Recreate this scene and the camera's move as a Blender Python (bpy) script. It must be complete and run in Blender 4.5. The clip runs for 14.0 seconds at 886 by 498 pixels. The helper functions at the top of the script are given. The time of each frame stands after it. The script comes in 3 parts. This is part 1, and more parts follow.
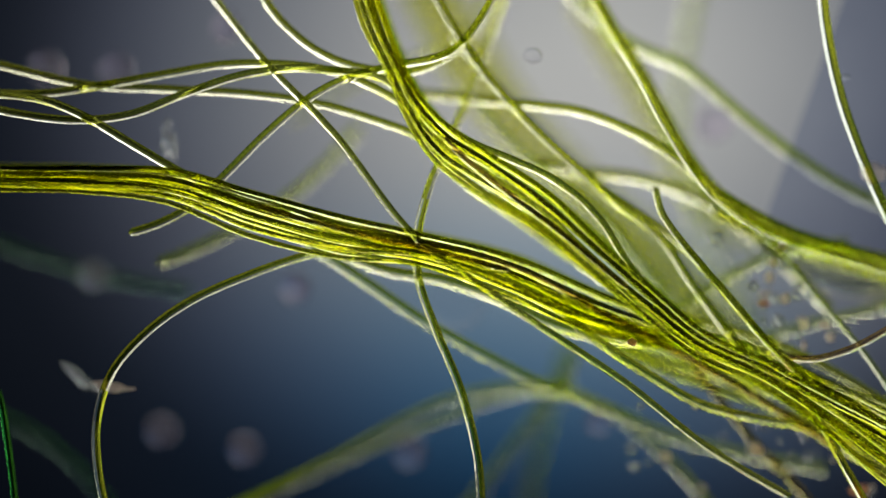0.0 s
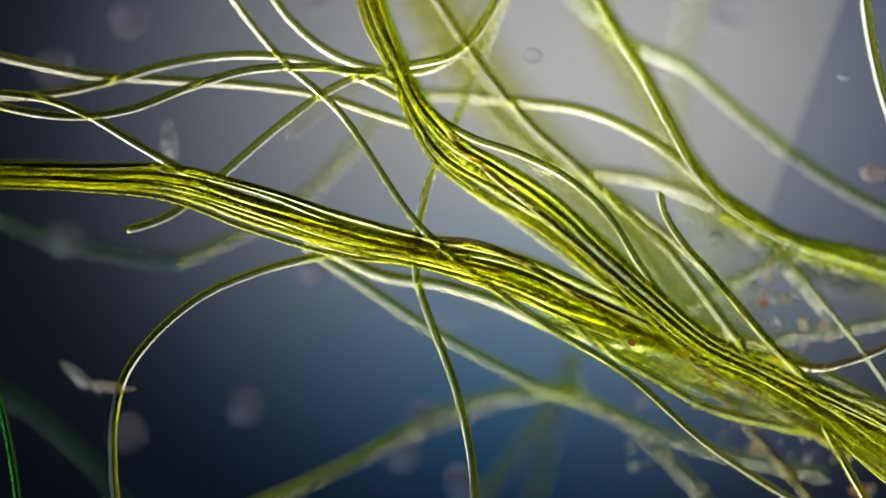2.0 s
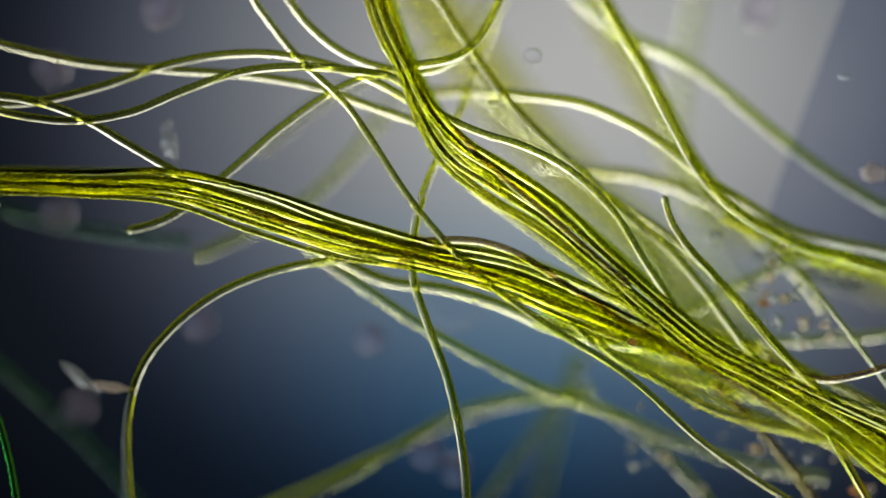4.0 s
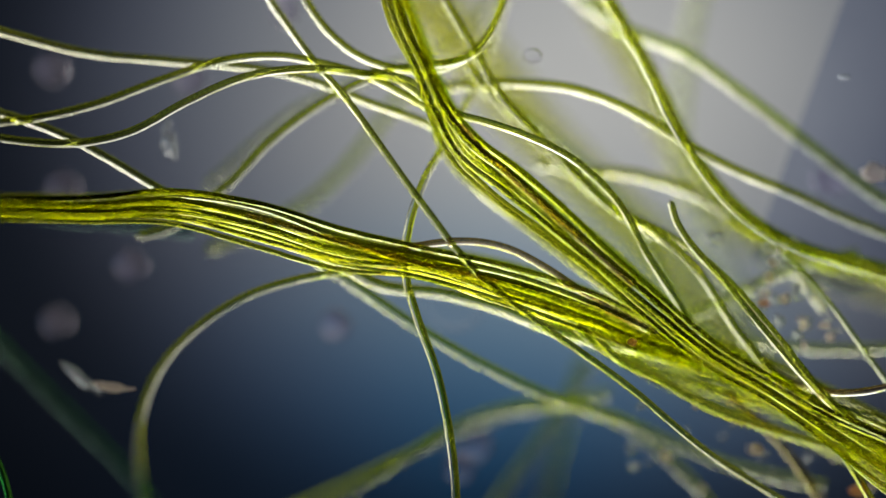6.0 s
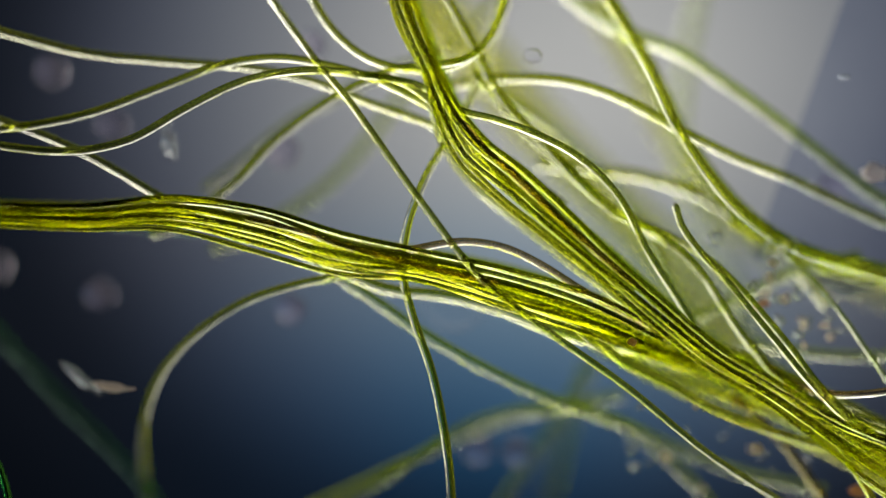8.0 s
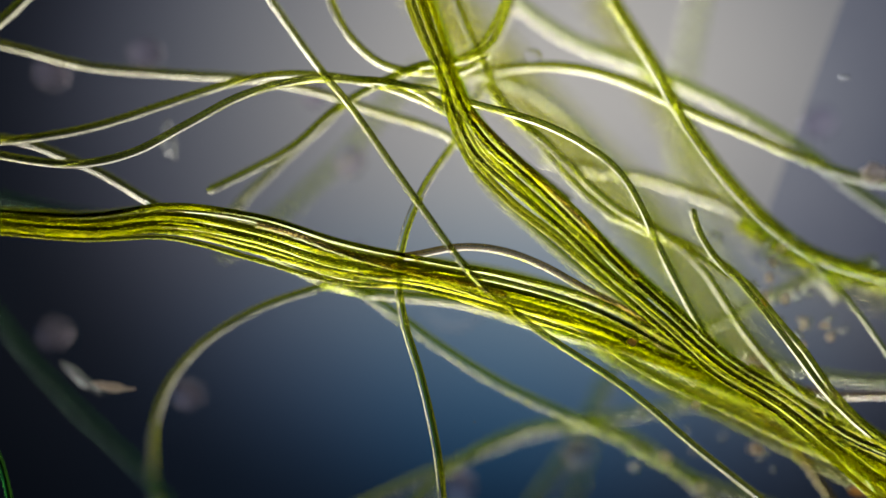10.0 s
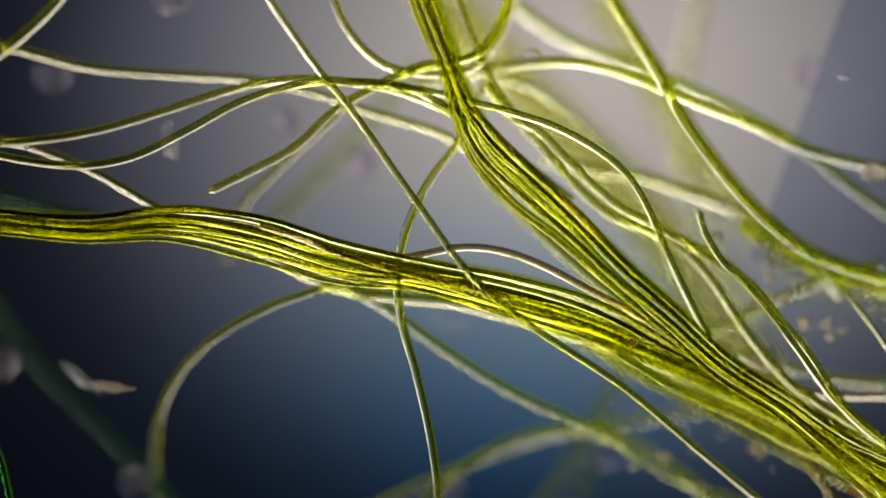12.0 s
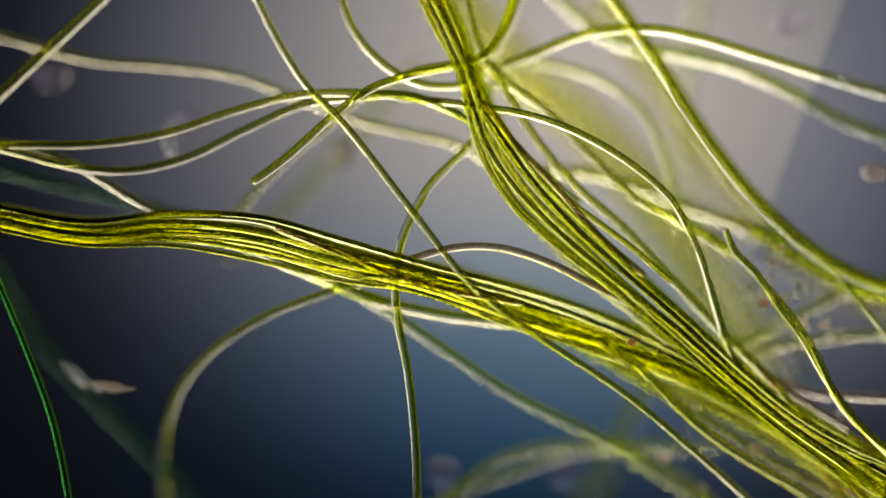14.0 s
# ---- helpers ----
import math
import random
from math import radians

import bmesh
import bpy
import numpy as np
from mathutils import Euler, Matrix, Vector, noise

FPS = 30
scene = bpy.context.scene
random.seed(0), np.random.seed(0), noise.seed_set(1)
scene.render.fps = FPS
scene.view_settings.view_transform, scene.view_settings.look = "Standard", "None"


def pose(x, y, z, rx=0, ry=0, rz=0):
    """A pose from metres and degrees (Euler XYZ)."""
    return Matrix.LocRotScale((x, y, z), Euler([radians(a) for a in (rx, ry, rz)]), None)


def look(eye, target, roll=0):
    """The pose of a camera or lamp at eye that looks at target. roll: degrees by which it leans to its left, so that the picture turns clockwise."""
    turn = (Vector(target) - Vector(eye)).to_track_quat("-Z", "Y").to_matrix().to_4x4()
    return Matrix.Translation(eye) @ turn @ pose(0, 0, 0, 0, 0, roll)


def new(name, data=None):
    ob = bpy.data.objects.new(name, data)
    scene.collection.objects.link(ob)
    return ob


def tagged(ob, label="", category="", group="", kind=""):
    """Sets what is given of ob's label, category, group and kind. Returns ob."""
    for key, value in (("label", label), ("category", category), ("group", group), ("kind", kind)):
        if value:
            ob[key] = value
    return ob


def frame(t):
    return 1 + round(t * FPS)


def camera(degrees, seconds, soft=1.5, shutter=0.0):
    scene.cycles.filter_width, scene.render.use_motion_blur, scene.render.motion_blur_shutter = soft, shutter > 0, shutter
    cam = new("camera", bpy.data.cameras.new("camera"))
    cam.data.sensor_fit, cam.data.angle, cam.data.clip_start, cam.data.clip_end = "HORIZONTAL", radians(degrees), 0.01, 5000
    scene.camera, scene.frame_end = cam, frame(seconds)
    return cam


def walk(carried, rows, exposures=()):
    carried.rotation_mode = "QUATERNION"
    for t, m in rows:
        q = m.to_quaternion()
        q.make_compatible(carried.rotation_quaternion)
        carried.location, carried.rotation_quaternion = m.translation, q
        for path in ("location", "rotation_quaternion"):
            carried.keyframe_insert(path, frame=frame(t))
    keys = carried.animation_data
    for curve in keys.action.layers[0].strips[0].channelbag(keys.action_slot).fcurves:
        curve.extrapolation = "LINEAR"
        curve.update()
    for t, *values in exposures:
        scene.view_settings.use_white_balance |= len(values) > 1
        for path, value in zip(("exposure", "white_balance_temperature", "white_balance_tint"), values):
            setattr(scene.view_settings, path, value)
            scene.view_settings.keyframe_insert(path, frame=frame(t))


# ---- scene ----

# A drop of pond water on a microscope slide, modelled at 1000 : 1, so one micrometre is one millimetre here.
# The plan is drawn on a sheet of 1568 x 882 units of 0.4 um, x to the right and y down, seen straight from above.
UNIT = 0.0004
DIST = 5000 * UNIT          # from the objective to the sharp layer
SECONDS = 14.0
cam = camera(2 * math.degrees(math.atan(784 / 5000)), SECONDS, soft=1.1)
cam.data.dof.use_dof = True
cam.data.dof.focus_distance = DIST
APERTURE = 0.108            # width of the light cone over its length
cam.data.dof.aperture_fstop = (cam.data.lens / 1000) / (APERTURE * DIST)
walk(cam, [(0, pose(0, 0, DIST)), (SECONDS, pose(0, 0, DIST))],
     exposures=[(0.0, 0.15, 6580, 8), (8.2, 0.15, 6580, 8.5), (10.3, 0.13, 6900, 12.5), (SECONDS, 0.12, 7300, 15)])


def place(x, y, z=0.0):
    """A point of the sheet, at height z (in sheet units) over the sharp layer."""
    k = (5000 - z) / 5000
    return Vector(((x - 784) * UNIT * k, (441 - y) * UNIT * k, z * UNIT))


# ---- light ----
# light passes through many clear layers in the bundles
scene.cycles.max_bounces = 28
scene.cycles.transmission_bounces = 28
scene.cycles.transparent_max_bounces = 48
world = bpy.data.worlds.new("fill_glow")
scene.world = world
world.use_nodes = True
world.node_tree.nodes["Background"].inputs[0].default_value = (0.55, 0.54, 0.5, 1)
world.node_tree.nodes["Background"].inputs[1].default_value = 0.34


def area(name, eye, target, sx, sy, watts, colour):
    data = bpy.data.lights.new(name, "AREA")
    data.shape, data.size, data.size_y, data.energy, data.color = "RECTANGLE", sx, sy, watts, colour
    lamp = new(name, data)
    lamp.matrix_world = look(eye, target)
    return lamp


# the oblique condenser light: a bright pane far under the slide, beside the field that is seen
FIELD = -4000               # height of the lit field
area("condenser_lamp", (1400 * UNIT, 3100 * UNIT, FIELD * UNIT), (0, 0, 0), 0.64, 0.9, 12.5, (1.0, 0.97, 0.88))
area("condenser_far_lamp", (3300 * UNIT, 3100 * UNIT, FIELD * UNIT), (0, 0, 0), 0.88, 0.9, 8, (1.0, 0.97, 0.88))
area("condenser_mid_lamp", (-200 * UNIT, 3100 * UNIT, FIELD * UNIT), (0, 0, 0), 0.64, 0.9, 6.8, (1.0, 0.97, 0.88))
area("condenser_rim_lamp", (-2500 * UNIT, 3100 * UNIT, FIELD * UNIT), (0, 0, 0), 1.2, 0.9, 5.5, (1.0, 0.97, 0.90))
area("condenser_side_lamp", (3700 * UNIT, 500 * UNIT, FIELD * UNIT), (0, 0, 0), 0.8, 1.4, 8, (1.0, 0.98, 0.90))
area("condenser_side_lamp", (-3700 * UNIT, 500 * UNIT, FIELD * UNIT), (0, 0, 0), 0.8, 1.4, 4, (1.0, 0.98, 0.90))


# ---- materials ----
def srgb(r, g, b):
    return tuple(((c / 255 + 0.055) / 1.055) ** 2.4 if c > 10 else c / 255 / 12.92 for c in (r, g, b)) + (1,)


class Nodes:
    def __init__(self, name):
        self.mat = bpy.data.materials.new(name)
        self.mat.use_nodes = True
        self.tree = self.mat.node_tree
        self.tree.nodes.clear()

    def add(self, kind, values=None, **attrs):
        n = self.tree.nodes.new(kind)
        for key, v in attrs.items():
            setattr(n, key, v)
        for key, v in (values or {}).items():
            if isinstance(v, bpy.types.NodeSocket):
                self.tree.links.new(v, n.inputs[key])
            else:
                n.inputs[key].default_value = v
        return n

    def math(self, op, a, b=0.0, clamp=False):
        return self.add("ShaderNodeMath", {0: a, 1: b}, operation=op, use_clamp=clamp).outputs[0]

    def mix(self, f, a, b, blend="MIX"):
        n = self.add("ShaderNodeMix", {0: f, 6: a, 7: b}, data_type="RGBA", blend_type=blend)
        return n.outputs[2]

    def ramp(self, f, *stops):
        n = self.add("ShaderNodeValToRGB", {0: f})
        e = n.color_ramp.elements
        while len(e) < len(stops):
            e.new(0.5)
        for el, (p, c) in zip(e, stops):
            el.position, el.color = p, c
        return n.outputs[0]

    def out(self, shader):
        self.add("ShaderNodeOutputMaterial", {0: shader})
        return self.mat


def sheath_material(name, tint, straight=0.45, ior=1.33, cloudy=0.12):
    """The clear outer sheath of a filament: part of the light goes straight on, part is bent, a little is scattered."""
    n = Nodes(name)
    co = n.add("ShaderNodeTexCoord").outputs["Object"]
    fine = n.add("ShaderNodeTexNoise", {"Vector": co, "Scale": 420.0, "Detail": 2.0}).outputs[0]
    bump = n.add("ShaderNodeBump", {"Strength": 0.03, "Distance": 0.0006, "Height": fine}).outputs[0]
    see = n.add("ShaderNodeBsdfTransparent", {0: tint})
    if straight == 1:
        return n.out(see.outputs[0])
    bend = n.add("ShaderNodeBsdfRefraction", {0: tint, "Roughness": 0.0, "IOR": ior, "Normal": bump})
    blur = n.add("ShaderNodeBsdfRefraction", {0: tint, "Roughness": 0.45, "IOR": ior, "Normal": bump})
    bent = n.add("ShaderNodeMixShader", {0: cloudy / (1 - straight), 1: bend.outputs[0], 2: blur.outputs[0]})
    done = n.add("ShaderNodeMixShader", {0: straight, 1: bent.outputs[0], 2: see.outputs[0]})
    return n.out(done.outputs[0])


def core_material(name, tint, dark, cell=10.0, wall_strength=0.35):
    """The stained cell contents inside the sheath, with grains and faint cross walls."""
    n = Nodes(name)
    co = n.add("ShaderNodeTexCoord").outputs["Object"]
    rnd = n.add("ShaderNodeObjectInfo").outputs["Random"]
    x = n.add("ShaderNodeSeparateXYZ", {0: co}).outputs[0]
    saw = n.math("PINGPONG", n.math("DIVIDE", x, cell * UNIT), 0.5)
    wall = n.math("MULTIPLY", n.math("LESS_THAN", saw, 0.09), wall_strength)
    shift = n.add("ShaderNodeVectorMath", {0: co, 1: n.add("ShaderNodeCombineXYZ", {0: n.math("MULTIPLY", rnd, 9.0)}).outputs[0]}, operation="ADD").outputs[0]
    grain = n.add("ShaderNodeTexNoise", {"Vector": shift, "Scale": 260.0, "Detail": 3.0}).outputs[0]
    spots = n.ramp(grain, (0.42, (0, 0, 0, 1)), (0.72, (1, 1, 1, 1)))
    colour = n.mix(n.math("ADD", n.math("MULTIPLY", spots, 0.35), wall, True), tint, dark)
    see = n.add("ShaderNodeBsdfTransparent", {0: colour})
    return n.out(see.outputs[0])


# each look: sheath, core, the core's width within the sheath, and how far the core is set aside to imitate oblique
# light
def look_of(name, sheath, core, dark, straight=0.5, ior=1.33, cloudy=0.06, cell=10.0, walls=0.35, width=0.66, aside=0.32):
    return (sheath_material("sheath_" + name, sheath + (1,), straight, ior, cloudy),
            core_material("core_" + name, core + (1,), dark + (1,), cell, walls), width, aside)


SHADE = look_of("shade", (0.52, 0.66, 0.59), (0.66, 0.86, 0.62), (0.50, 0.72, 0.46), 0.72, 1.38, 0.0)
GREEN = look_of("green", (0.98, 0.985, 0.88), (0.87, 0.90, 0.30), (0.67, 0.70, 0.16), 0.45, 1.34, 0.03, width=0.60, aside=0.38)
OLIVE = look_of("olive", (0.98, 0.98, 0.92), (0.76, 0.80, 0.34), (0.48, 0.50, 0.20), 0.40, 1.34, 0.03)
BROWN = look_of("brown", (0.98, 0.96, 0.93), (0.84, 0.75, 0.60), (0.54, 0.44, 0.34), 0.40, 1.34, 0.02, cell=20.0 / 3, walls=0.75)
PALE = look_of("pale", (0.97, 0.99, 0.88), (0.88, 0.95, 0.40), (0.74, 0.82, 0.28), 0.66, 1.42, 0.02, width=0.52, aside=0.42)
DEEP = look_of("deep", (0.97, 0.99, 0.80), (0.88, 0.94, 0.26), (0.70, 0.78, 0.16), 0.70, 1.42, 0.02, width=0.52, aside=0.42)
HAZE = look_of("haze", (0.985, 0.99, 0.76), (0.95, 0.96, 0.30), (0.84, 0.86, 0.20), 0.72, 1.38, 0.03)
FRINGE = look_of("fringe", (0.36, 0.96, 0.40), (0.80, 0.62, 0.50), (0.60, 0.44, 0.34), 0.5, 1.34, 0.02)
UMBER = look_of("umber", (0.92, 0.88, 0.66), (0.82, 0.74, 0.38), (0.60, 0.50, 0.24), 0.72, 1.38, 0.02)
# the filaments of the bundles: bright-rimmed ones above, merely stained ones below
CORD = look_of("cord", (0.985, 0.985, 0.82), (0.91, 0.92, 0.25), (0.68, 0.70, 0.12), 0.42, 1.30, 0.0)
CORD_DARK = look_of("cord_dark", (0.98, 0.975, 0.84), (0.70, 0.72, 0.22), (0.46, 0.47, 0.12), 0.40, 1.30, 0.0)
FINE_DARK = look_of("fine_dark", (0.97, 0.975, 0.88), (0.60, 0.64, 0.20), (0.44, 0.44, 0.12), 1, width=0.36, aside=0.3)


def field_material():
    """The lit field under the slide, its light painted into the emission: brightest behind the objective's upper part,
    blue and dim to the rim.
    """
    n = Nodes("painted_light_field")
    co = n.add("ShaderNodeTexCoord").outputs["Object"]
    sx = n.add("ShaderNodeSeparateXYZ", {0: co})
    x, y = sx.outputs[0], sx.outputs[1]

    def lin(v, centre, span):
        k = UNIT * (5000 - FIELD) / 5000
        return n.math("DIVIDE", n.math("SUBTRACT", v, centre * k), span * k)

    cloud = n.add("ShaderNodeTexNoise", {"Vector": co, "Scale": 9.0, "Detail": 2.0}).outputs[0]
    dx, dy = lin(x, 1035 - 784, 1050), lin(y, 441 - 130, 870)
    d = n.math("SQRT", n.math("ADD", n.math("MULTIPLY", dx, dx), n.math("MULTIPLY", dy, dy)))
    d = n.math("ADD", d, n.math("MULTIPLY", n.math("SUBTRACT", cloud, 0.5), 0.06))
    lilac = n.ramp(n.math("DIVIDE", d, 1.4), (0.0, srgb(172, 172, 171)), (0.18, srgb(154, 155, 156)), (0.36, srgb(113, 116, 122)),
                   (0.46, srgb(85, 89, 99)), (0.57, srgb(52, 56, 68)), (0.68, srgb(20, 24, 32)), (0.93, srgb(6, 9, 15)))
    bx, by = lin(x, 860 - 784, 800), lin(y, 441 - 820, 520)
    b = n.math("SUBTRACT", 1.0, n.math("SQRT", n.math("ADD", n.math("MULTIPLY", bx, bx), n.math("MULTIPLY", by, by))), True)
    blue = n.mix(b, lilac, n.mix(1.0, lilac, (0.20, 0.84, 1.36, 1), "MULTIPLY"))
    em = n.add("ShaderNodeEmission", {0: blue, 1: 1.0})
    return n.out(em.outputs[0])


# ---- setting ----
def link_mesh(name, bm, mat, smooth=True):
    me = bpy.data.meshes.new(name)
    bm.to_mesh(me)
    bm.free()
    me.materials.append(mat)
    if smooth:
        for p in me.polygons:
            p.use_smooth = True
    return me


def field_plate():
    bm = bmesh.new()
    bmesh.ops.create_cube(bm, size=1.0, matrix=Matrix.Diagonal((3400 * UNIT, 2080 * UNIT, 10 * UNIT, 1)))
    bmesh.ops.bevel(bm, geom=bm.edges[:], offset=3 * UNIT, segments=2, affect="EDGES")
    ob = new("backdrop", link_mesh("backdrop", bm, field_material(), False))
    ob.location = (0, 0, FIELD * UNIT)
    tagged(ob, "glowing backdrop plate under the slide, its light painted from grey to dark blue", "backdrop", kind="structure")


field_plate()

# ---- filaments ----
LAYER = 5.0                 # spread of the heights
STEP = 20.0                 # length of one rigid piece, in sheet units
SHOTS = (0.0, 1.5, 3.0, 4.7, 6.5, 8.2, 9.3, 10.3, 11.5, 12.9, 13.0, 14.0)
moving = []                 # (object, rows)


def at(t, *flat):
    """The course of a filament at t seconds: x, y, x, y, ..."""
    return t, np.array(flat, float).reshape(-1, 2)


def shifted(course, *moves):
    """The same course carried on: (t, dx, dy)."""
    return [course] + [(t, course[1] + np.array((dx, dy))) for t, dx, dy in moves]


def joined(courses, *offsets):
    """The same courses, each led on by more points: dx, dy, dx, dy, ..."""
    tail = np.cumsum(np.array(offsets, float).reshape(-1, 2), axis=0)
    return [(t, np.vstack([p, p[-1] + tail])) for t, p in courses]


def pace(t):
    """The tangle creeps, slips on once about the ninth second and gives a jerk just before the thirteenth."""
    return float(np.interp(t, (0, 6.5, 8.2, 10.3, 11, 12.9, 13.0, 14), (0, 6.5, 7.4, 10.6, 11, 11.5, 13.5, 14)))


def glide(times, values, t):
    """Smooth, never overshooting passage through values (an array per time) at time t."""
    times = np.array(times, float)
    v = np.stack(values)
    if t <= times[0] or len(times) == 1:
        return v[0]
    if t >= times[-1]:
        return v[-1]
    h = np.diff(times).reshape((-1,) + (1,) * (v.ndim - 1))
    s = np.diff(v, axis=0) / h
    m = np.zeros_like(v)
    for i in range(1, len(times) - 1):
        a, b = s[i - 1], s[i]
        m[i] = np.where(a * b > 0, 2 * a * b / np.where(a + b == 0, 1, a + b), 0)
    m[0], m[-1] = s[0], s[-1]
    i = int(np.searchsorted(times, t) - 1)
    d = times[i + 1] - times[i]
    u = (t - times[i]) / d
    return ((2 * u ** 3 - 3 * u * u + 1) * v[i] + (u ** 3 - 2 * u * u + u) * d * m[i]
            + (3 * u * u - 2 * u ** 3) * v[i + 1] + (u ** 3 - u * u) * d * m[i + 1])


def spline(p, fine=14):
    """A smooth line through the points p (n x 3)."""
    n = len(p)
    s = np.concatenate([[0], np.cumsum(np.linalg.norm(np.diff(p[:, :2], axis=0), axis=1) ** 0.7)])
    m = np.zeros_like(p)
    for i in range(1, n - 1):
        a, b = s[i] - s[i - 1], s[i + 1] - s[i]
        m[i] = ((p[i] - p[i - 1]) / a * b + (p[i + 1] - p[i]) / b * a) / (a + b)
    m[0] = 1.5 * (p[1] - p[0]) / (s[1] - s[0]) - 0.5 * m[1]
    m[-1] = 1.5 * (p[-1] - p[-2]) / (s[-1] - s[-2]) - 0.5 * m[-2]
    out = []
    for i in range(n - 1):
        d = s[i + 1] - s[i]
        for u in np.arange(fine) / fine:
            out.append((2 * u ** 3 - 3 * u * u + 1) * p[i] + (u ** 3 - 2 * u * u + u) * d * m[i]
                       + (3 * u * u - 2 * u ** 3) * p[i + 1] + (u ** 3 - u * u) * d * m[i + 1])
    out.append(p[-1])
    return np.array(out)


piece_meshes = {}


def piece_mesh(radius, length, mat, tip):
    """One rigid stretch of a filament along x, very slightly swollen in the middle; a tip has a rounded end."""
    key = (radius, length, mat[0].name, tip)
    if key in piece_meshes:
        return piece_meshes[key]
    r, half = radius * UNIT, (length / 2 + 0.06) * UNIT
    rings = [(-half, 0.995), (-half * 0.55, 1.0), (half * 0.55, 1.0), (half, 0.995)]
    if tip:
        rings = [(-half * 0.55 - r * 1.15, 0.05), (-half * 0.55 - r * 0.95, 0.5), (-half * 0.55 - r * 0.55, 0.82)] + rings[1:]
    bm = bmesh.new()
    # the sheath, then the contents inside it
    for slot, sides, shrink in ((0, 14, 1.0), (1, 10, mat[2])):
        loops = []
        for x, k in (rings if slot == 0 else [(x * (1.0 if not tip or x > 0 else 0.92), k) for x, k in rings]):
            loops.append([bm.verts.new((x, (shrink * math.cos(a) + slot * mat[3]) * r * k, shrink * r * k * math.sin(a)))
                          for a in (2 * math.pi * j / sides for j in range(sides))])
        faces = []
        for a, b in zip(loops, loops[1:]):
            for j in range(sides):
                faces.append(bm.faces.new((a[j], a[(j + 1) % sides], b[(j + 1) % sides], b[j])))
        if tip:
            faces.append(bm.faces.new(loops[0][::-1]))
        for f in faces:
            f.material_index = slot
            f.normal_update()
            c = f.calc_center_median()
            if f.normal.dot(Vector((c.x * (1 if tip and abs(f.normal.x) > 0.9 else 0), c.y - slot * mat[3] * r, c.z))) < 0:
                f.normal_flip()
    me = link_mesh("filament_piece", bm, mat[0])
    me.materials.append(mat[1])
    piece_meshes[key] = me
    return me


def filament(label, courses, depth, mat, radius=7.8, step=STEP, tip=False, group="loose filaments", start=0, name="algae_filament"):
    """A filament in rigid pieces. courses: at(...) by time, all with as many points; depth: a number, a list along it,
    or {time: number or list}."""
    times = [c[0] for c in courses]
    count = len(courses[0][1])
    if not isinstance(depth, dict):
        depth = {0.0: depth}

    def along(d):
        d = np.atleast_1d(np.array(d, float))
        return np.interp(np.linspace(0, 1, count), np.linspace(0, 1, len(d)), d) if len(d) > 1 else np.full(count, d[0])

    dt, dv = list(depth), [along(v) for v in depth.values()]
    lines, lengths = {}, []
    inside = all(0 < c[1][-1][0] < 1568 and 0 < c[1][-1][1] < 882 for c in courses)
    for t in SHOTS:
        xy = glide(times, [c[1] for c in courses], pace(t))
        z = glide(dt, dv, pace(t)) * LAYER
        p = spline(np.column_stack([xy, z]))
        s = np.concatenate([[0], np.cumsum(np.linalg.norm(np.diff(p, axis=0), axis=1))])
        lines[t] = (s, p)
        lengths.append(s[-1])
    longest = min(lengths) if inside else max(lengths)
    base = new(name)
    base.empty_display_size = 0.01
    tagged(base, label, "algae filament", group)
    origin = place(*lines[0.0][1][0])
    base.location = origin
    for k in range(max(2, int(longest / step + 0.5))):
        ob = new("tip" if tip and k == 0 else "filament_piece", piece_mesh(radius, step, mat, tip and k == 0))
        ob.parent = base
        rows, flip = [], None
        for t in SHOTS:
            s, p = lines[t]
            ends = []
            for q in (k * step, (k + 1) * step):
                over = max(0.0, q - s[-1])
                e = np.array([np.interp(q, s, p[:, i]) for i in range(3)])
                ends.append(place(*(e + over * (p[-1] - p[-2]) / max(1e-6, np.linalg.norm(p[-1] - p[-2])))))
            ax = (ends[1] - ends[0]).normalized()
            ay = Vector((0, 0, 1)).cross(ax).normalized()
            if flip is None:
                flip = -1 if ay.dot(Vector((0.3, 0.95, 0))) < 0 else 1
            ay *= flip
            az = ax.cross(ay)
            m = Matrix((ax, ay, az)).transposed().to_4x4()
            m.translation = (ends[0] + ends[1]) / 2 - origin
            rows.append((t, m))
        ob.matrix_basis = rows[0][1]
        moving.append((ob, rows))
    return base


def bundle(label, courses, widths, strands, mats, group, seed, depth=0.0, flat=0.35, radius=4.7):
    """Strands that run together along one course and wind about one another; those of the looks with bent light lie on top."""
    rng = random.Random(seed)
    w = np.array(widths, float)
    n = len(w)
    u = np.linspace(0, 1, n)
    lanes = [(i + 0.5) / strands * 2 - 1 for i in range(strands)]
    rng.shuffle(lanes)
    for i, lane in enumerate(lanes):
        mat = mats[i % len(mats)]
        a0, turn = rng.uniform(0, 2 * math.pi), rng.uniform(-1.4, 1.4)
        wob = np.array([rng.uniform(-0.1, 0.1) for _ in range(n)])
        side = np.clip(lane * np.cos(turn * (u - 0.4) * 1.3) + wob + 0.25 * np.sin(a0 + 4 * u), -1.05, 1.05)
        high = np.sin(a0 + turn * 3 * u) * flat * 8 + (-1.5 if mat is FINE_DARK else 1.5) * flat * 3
        moved = []
        for t, p in courses:
            tan = np.gradient(p, axis=0)
            tan /= np.linalg.norm(tan, axis=1)[:, None]
            nor = np.column_stack([-tan[:, 1], tan[:, 0]])
            moved.append((t, p + nor * (side * w)[:, None]))
        deep = {t: list(high + np.array(d)) for t, d in (depth if isinstance(depth, dict) else {0.0: depth}).items()}
        filament(label, moved, deep, mat, round(radius * rng.choice((0.8, 0.9, 1.0, 1.0, 1.1)), 2), group=group)


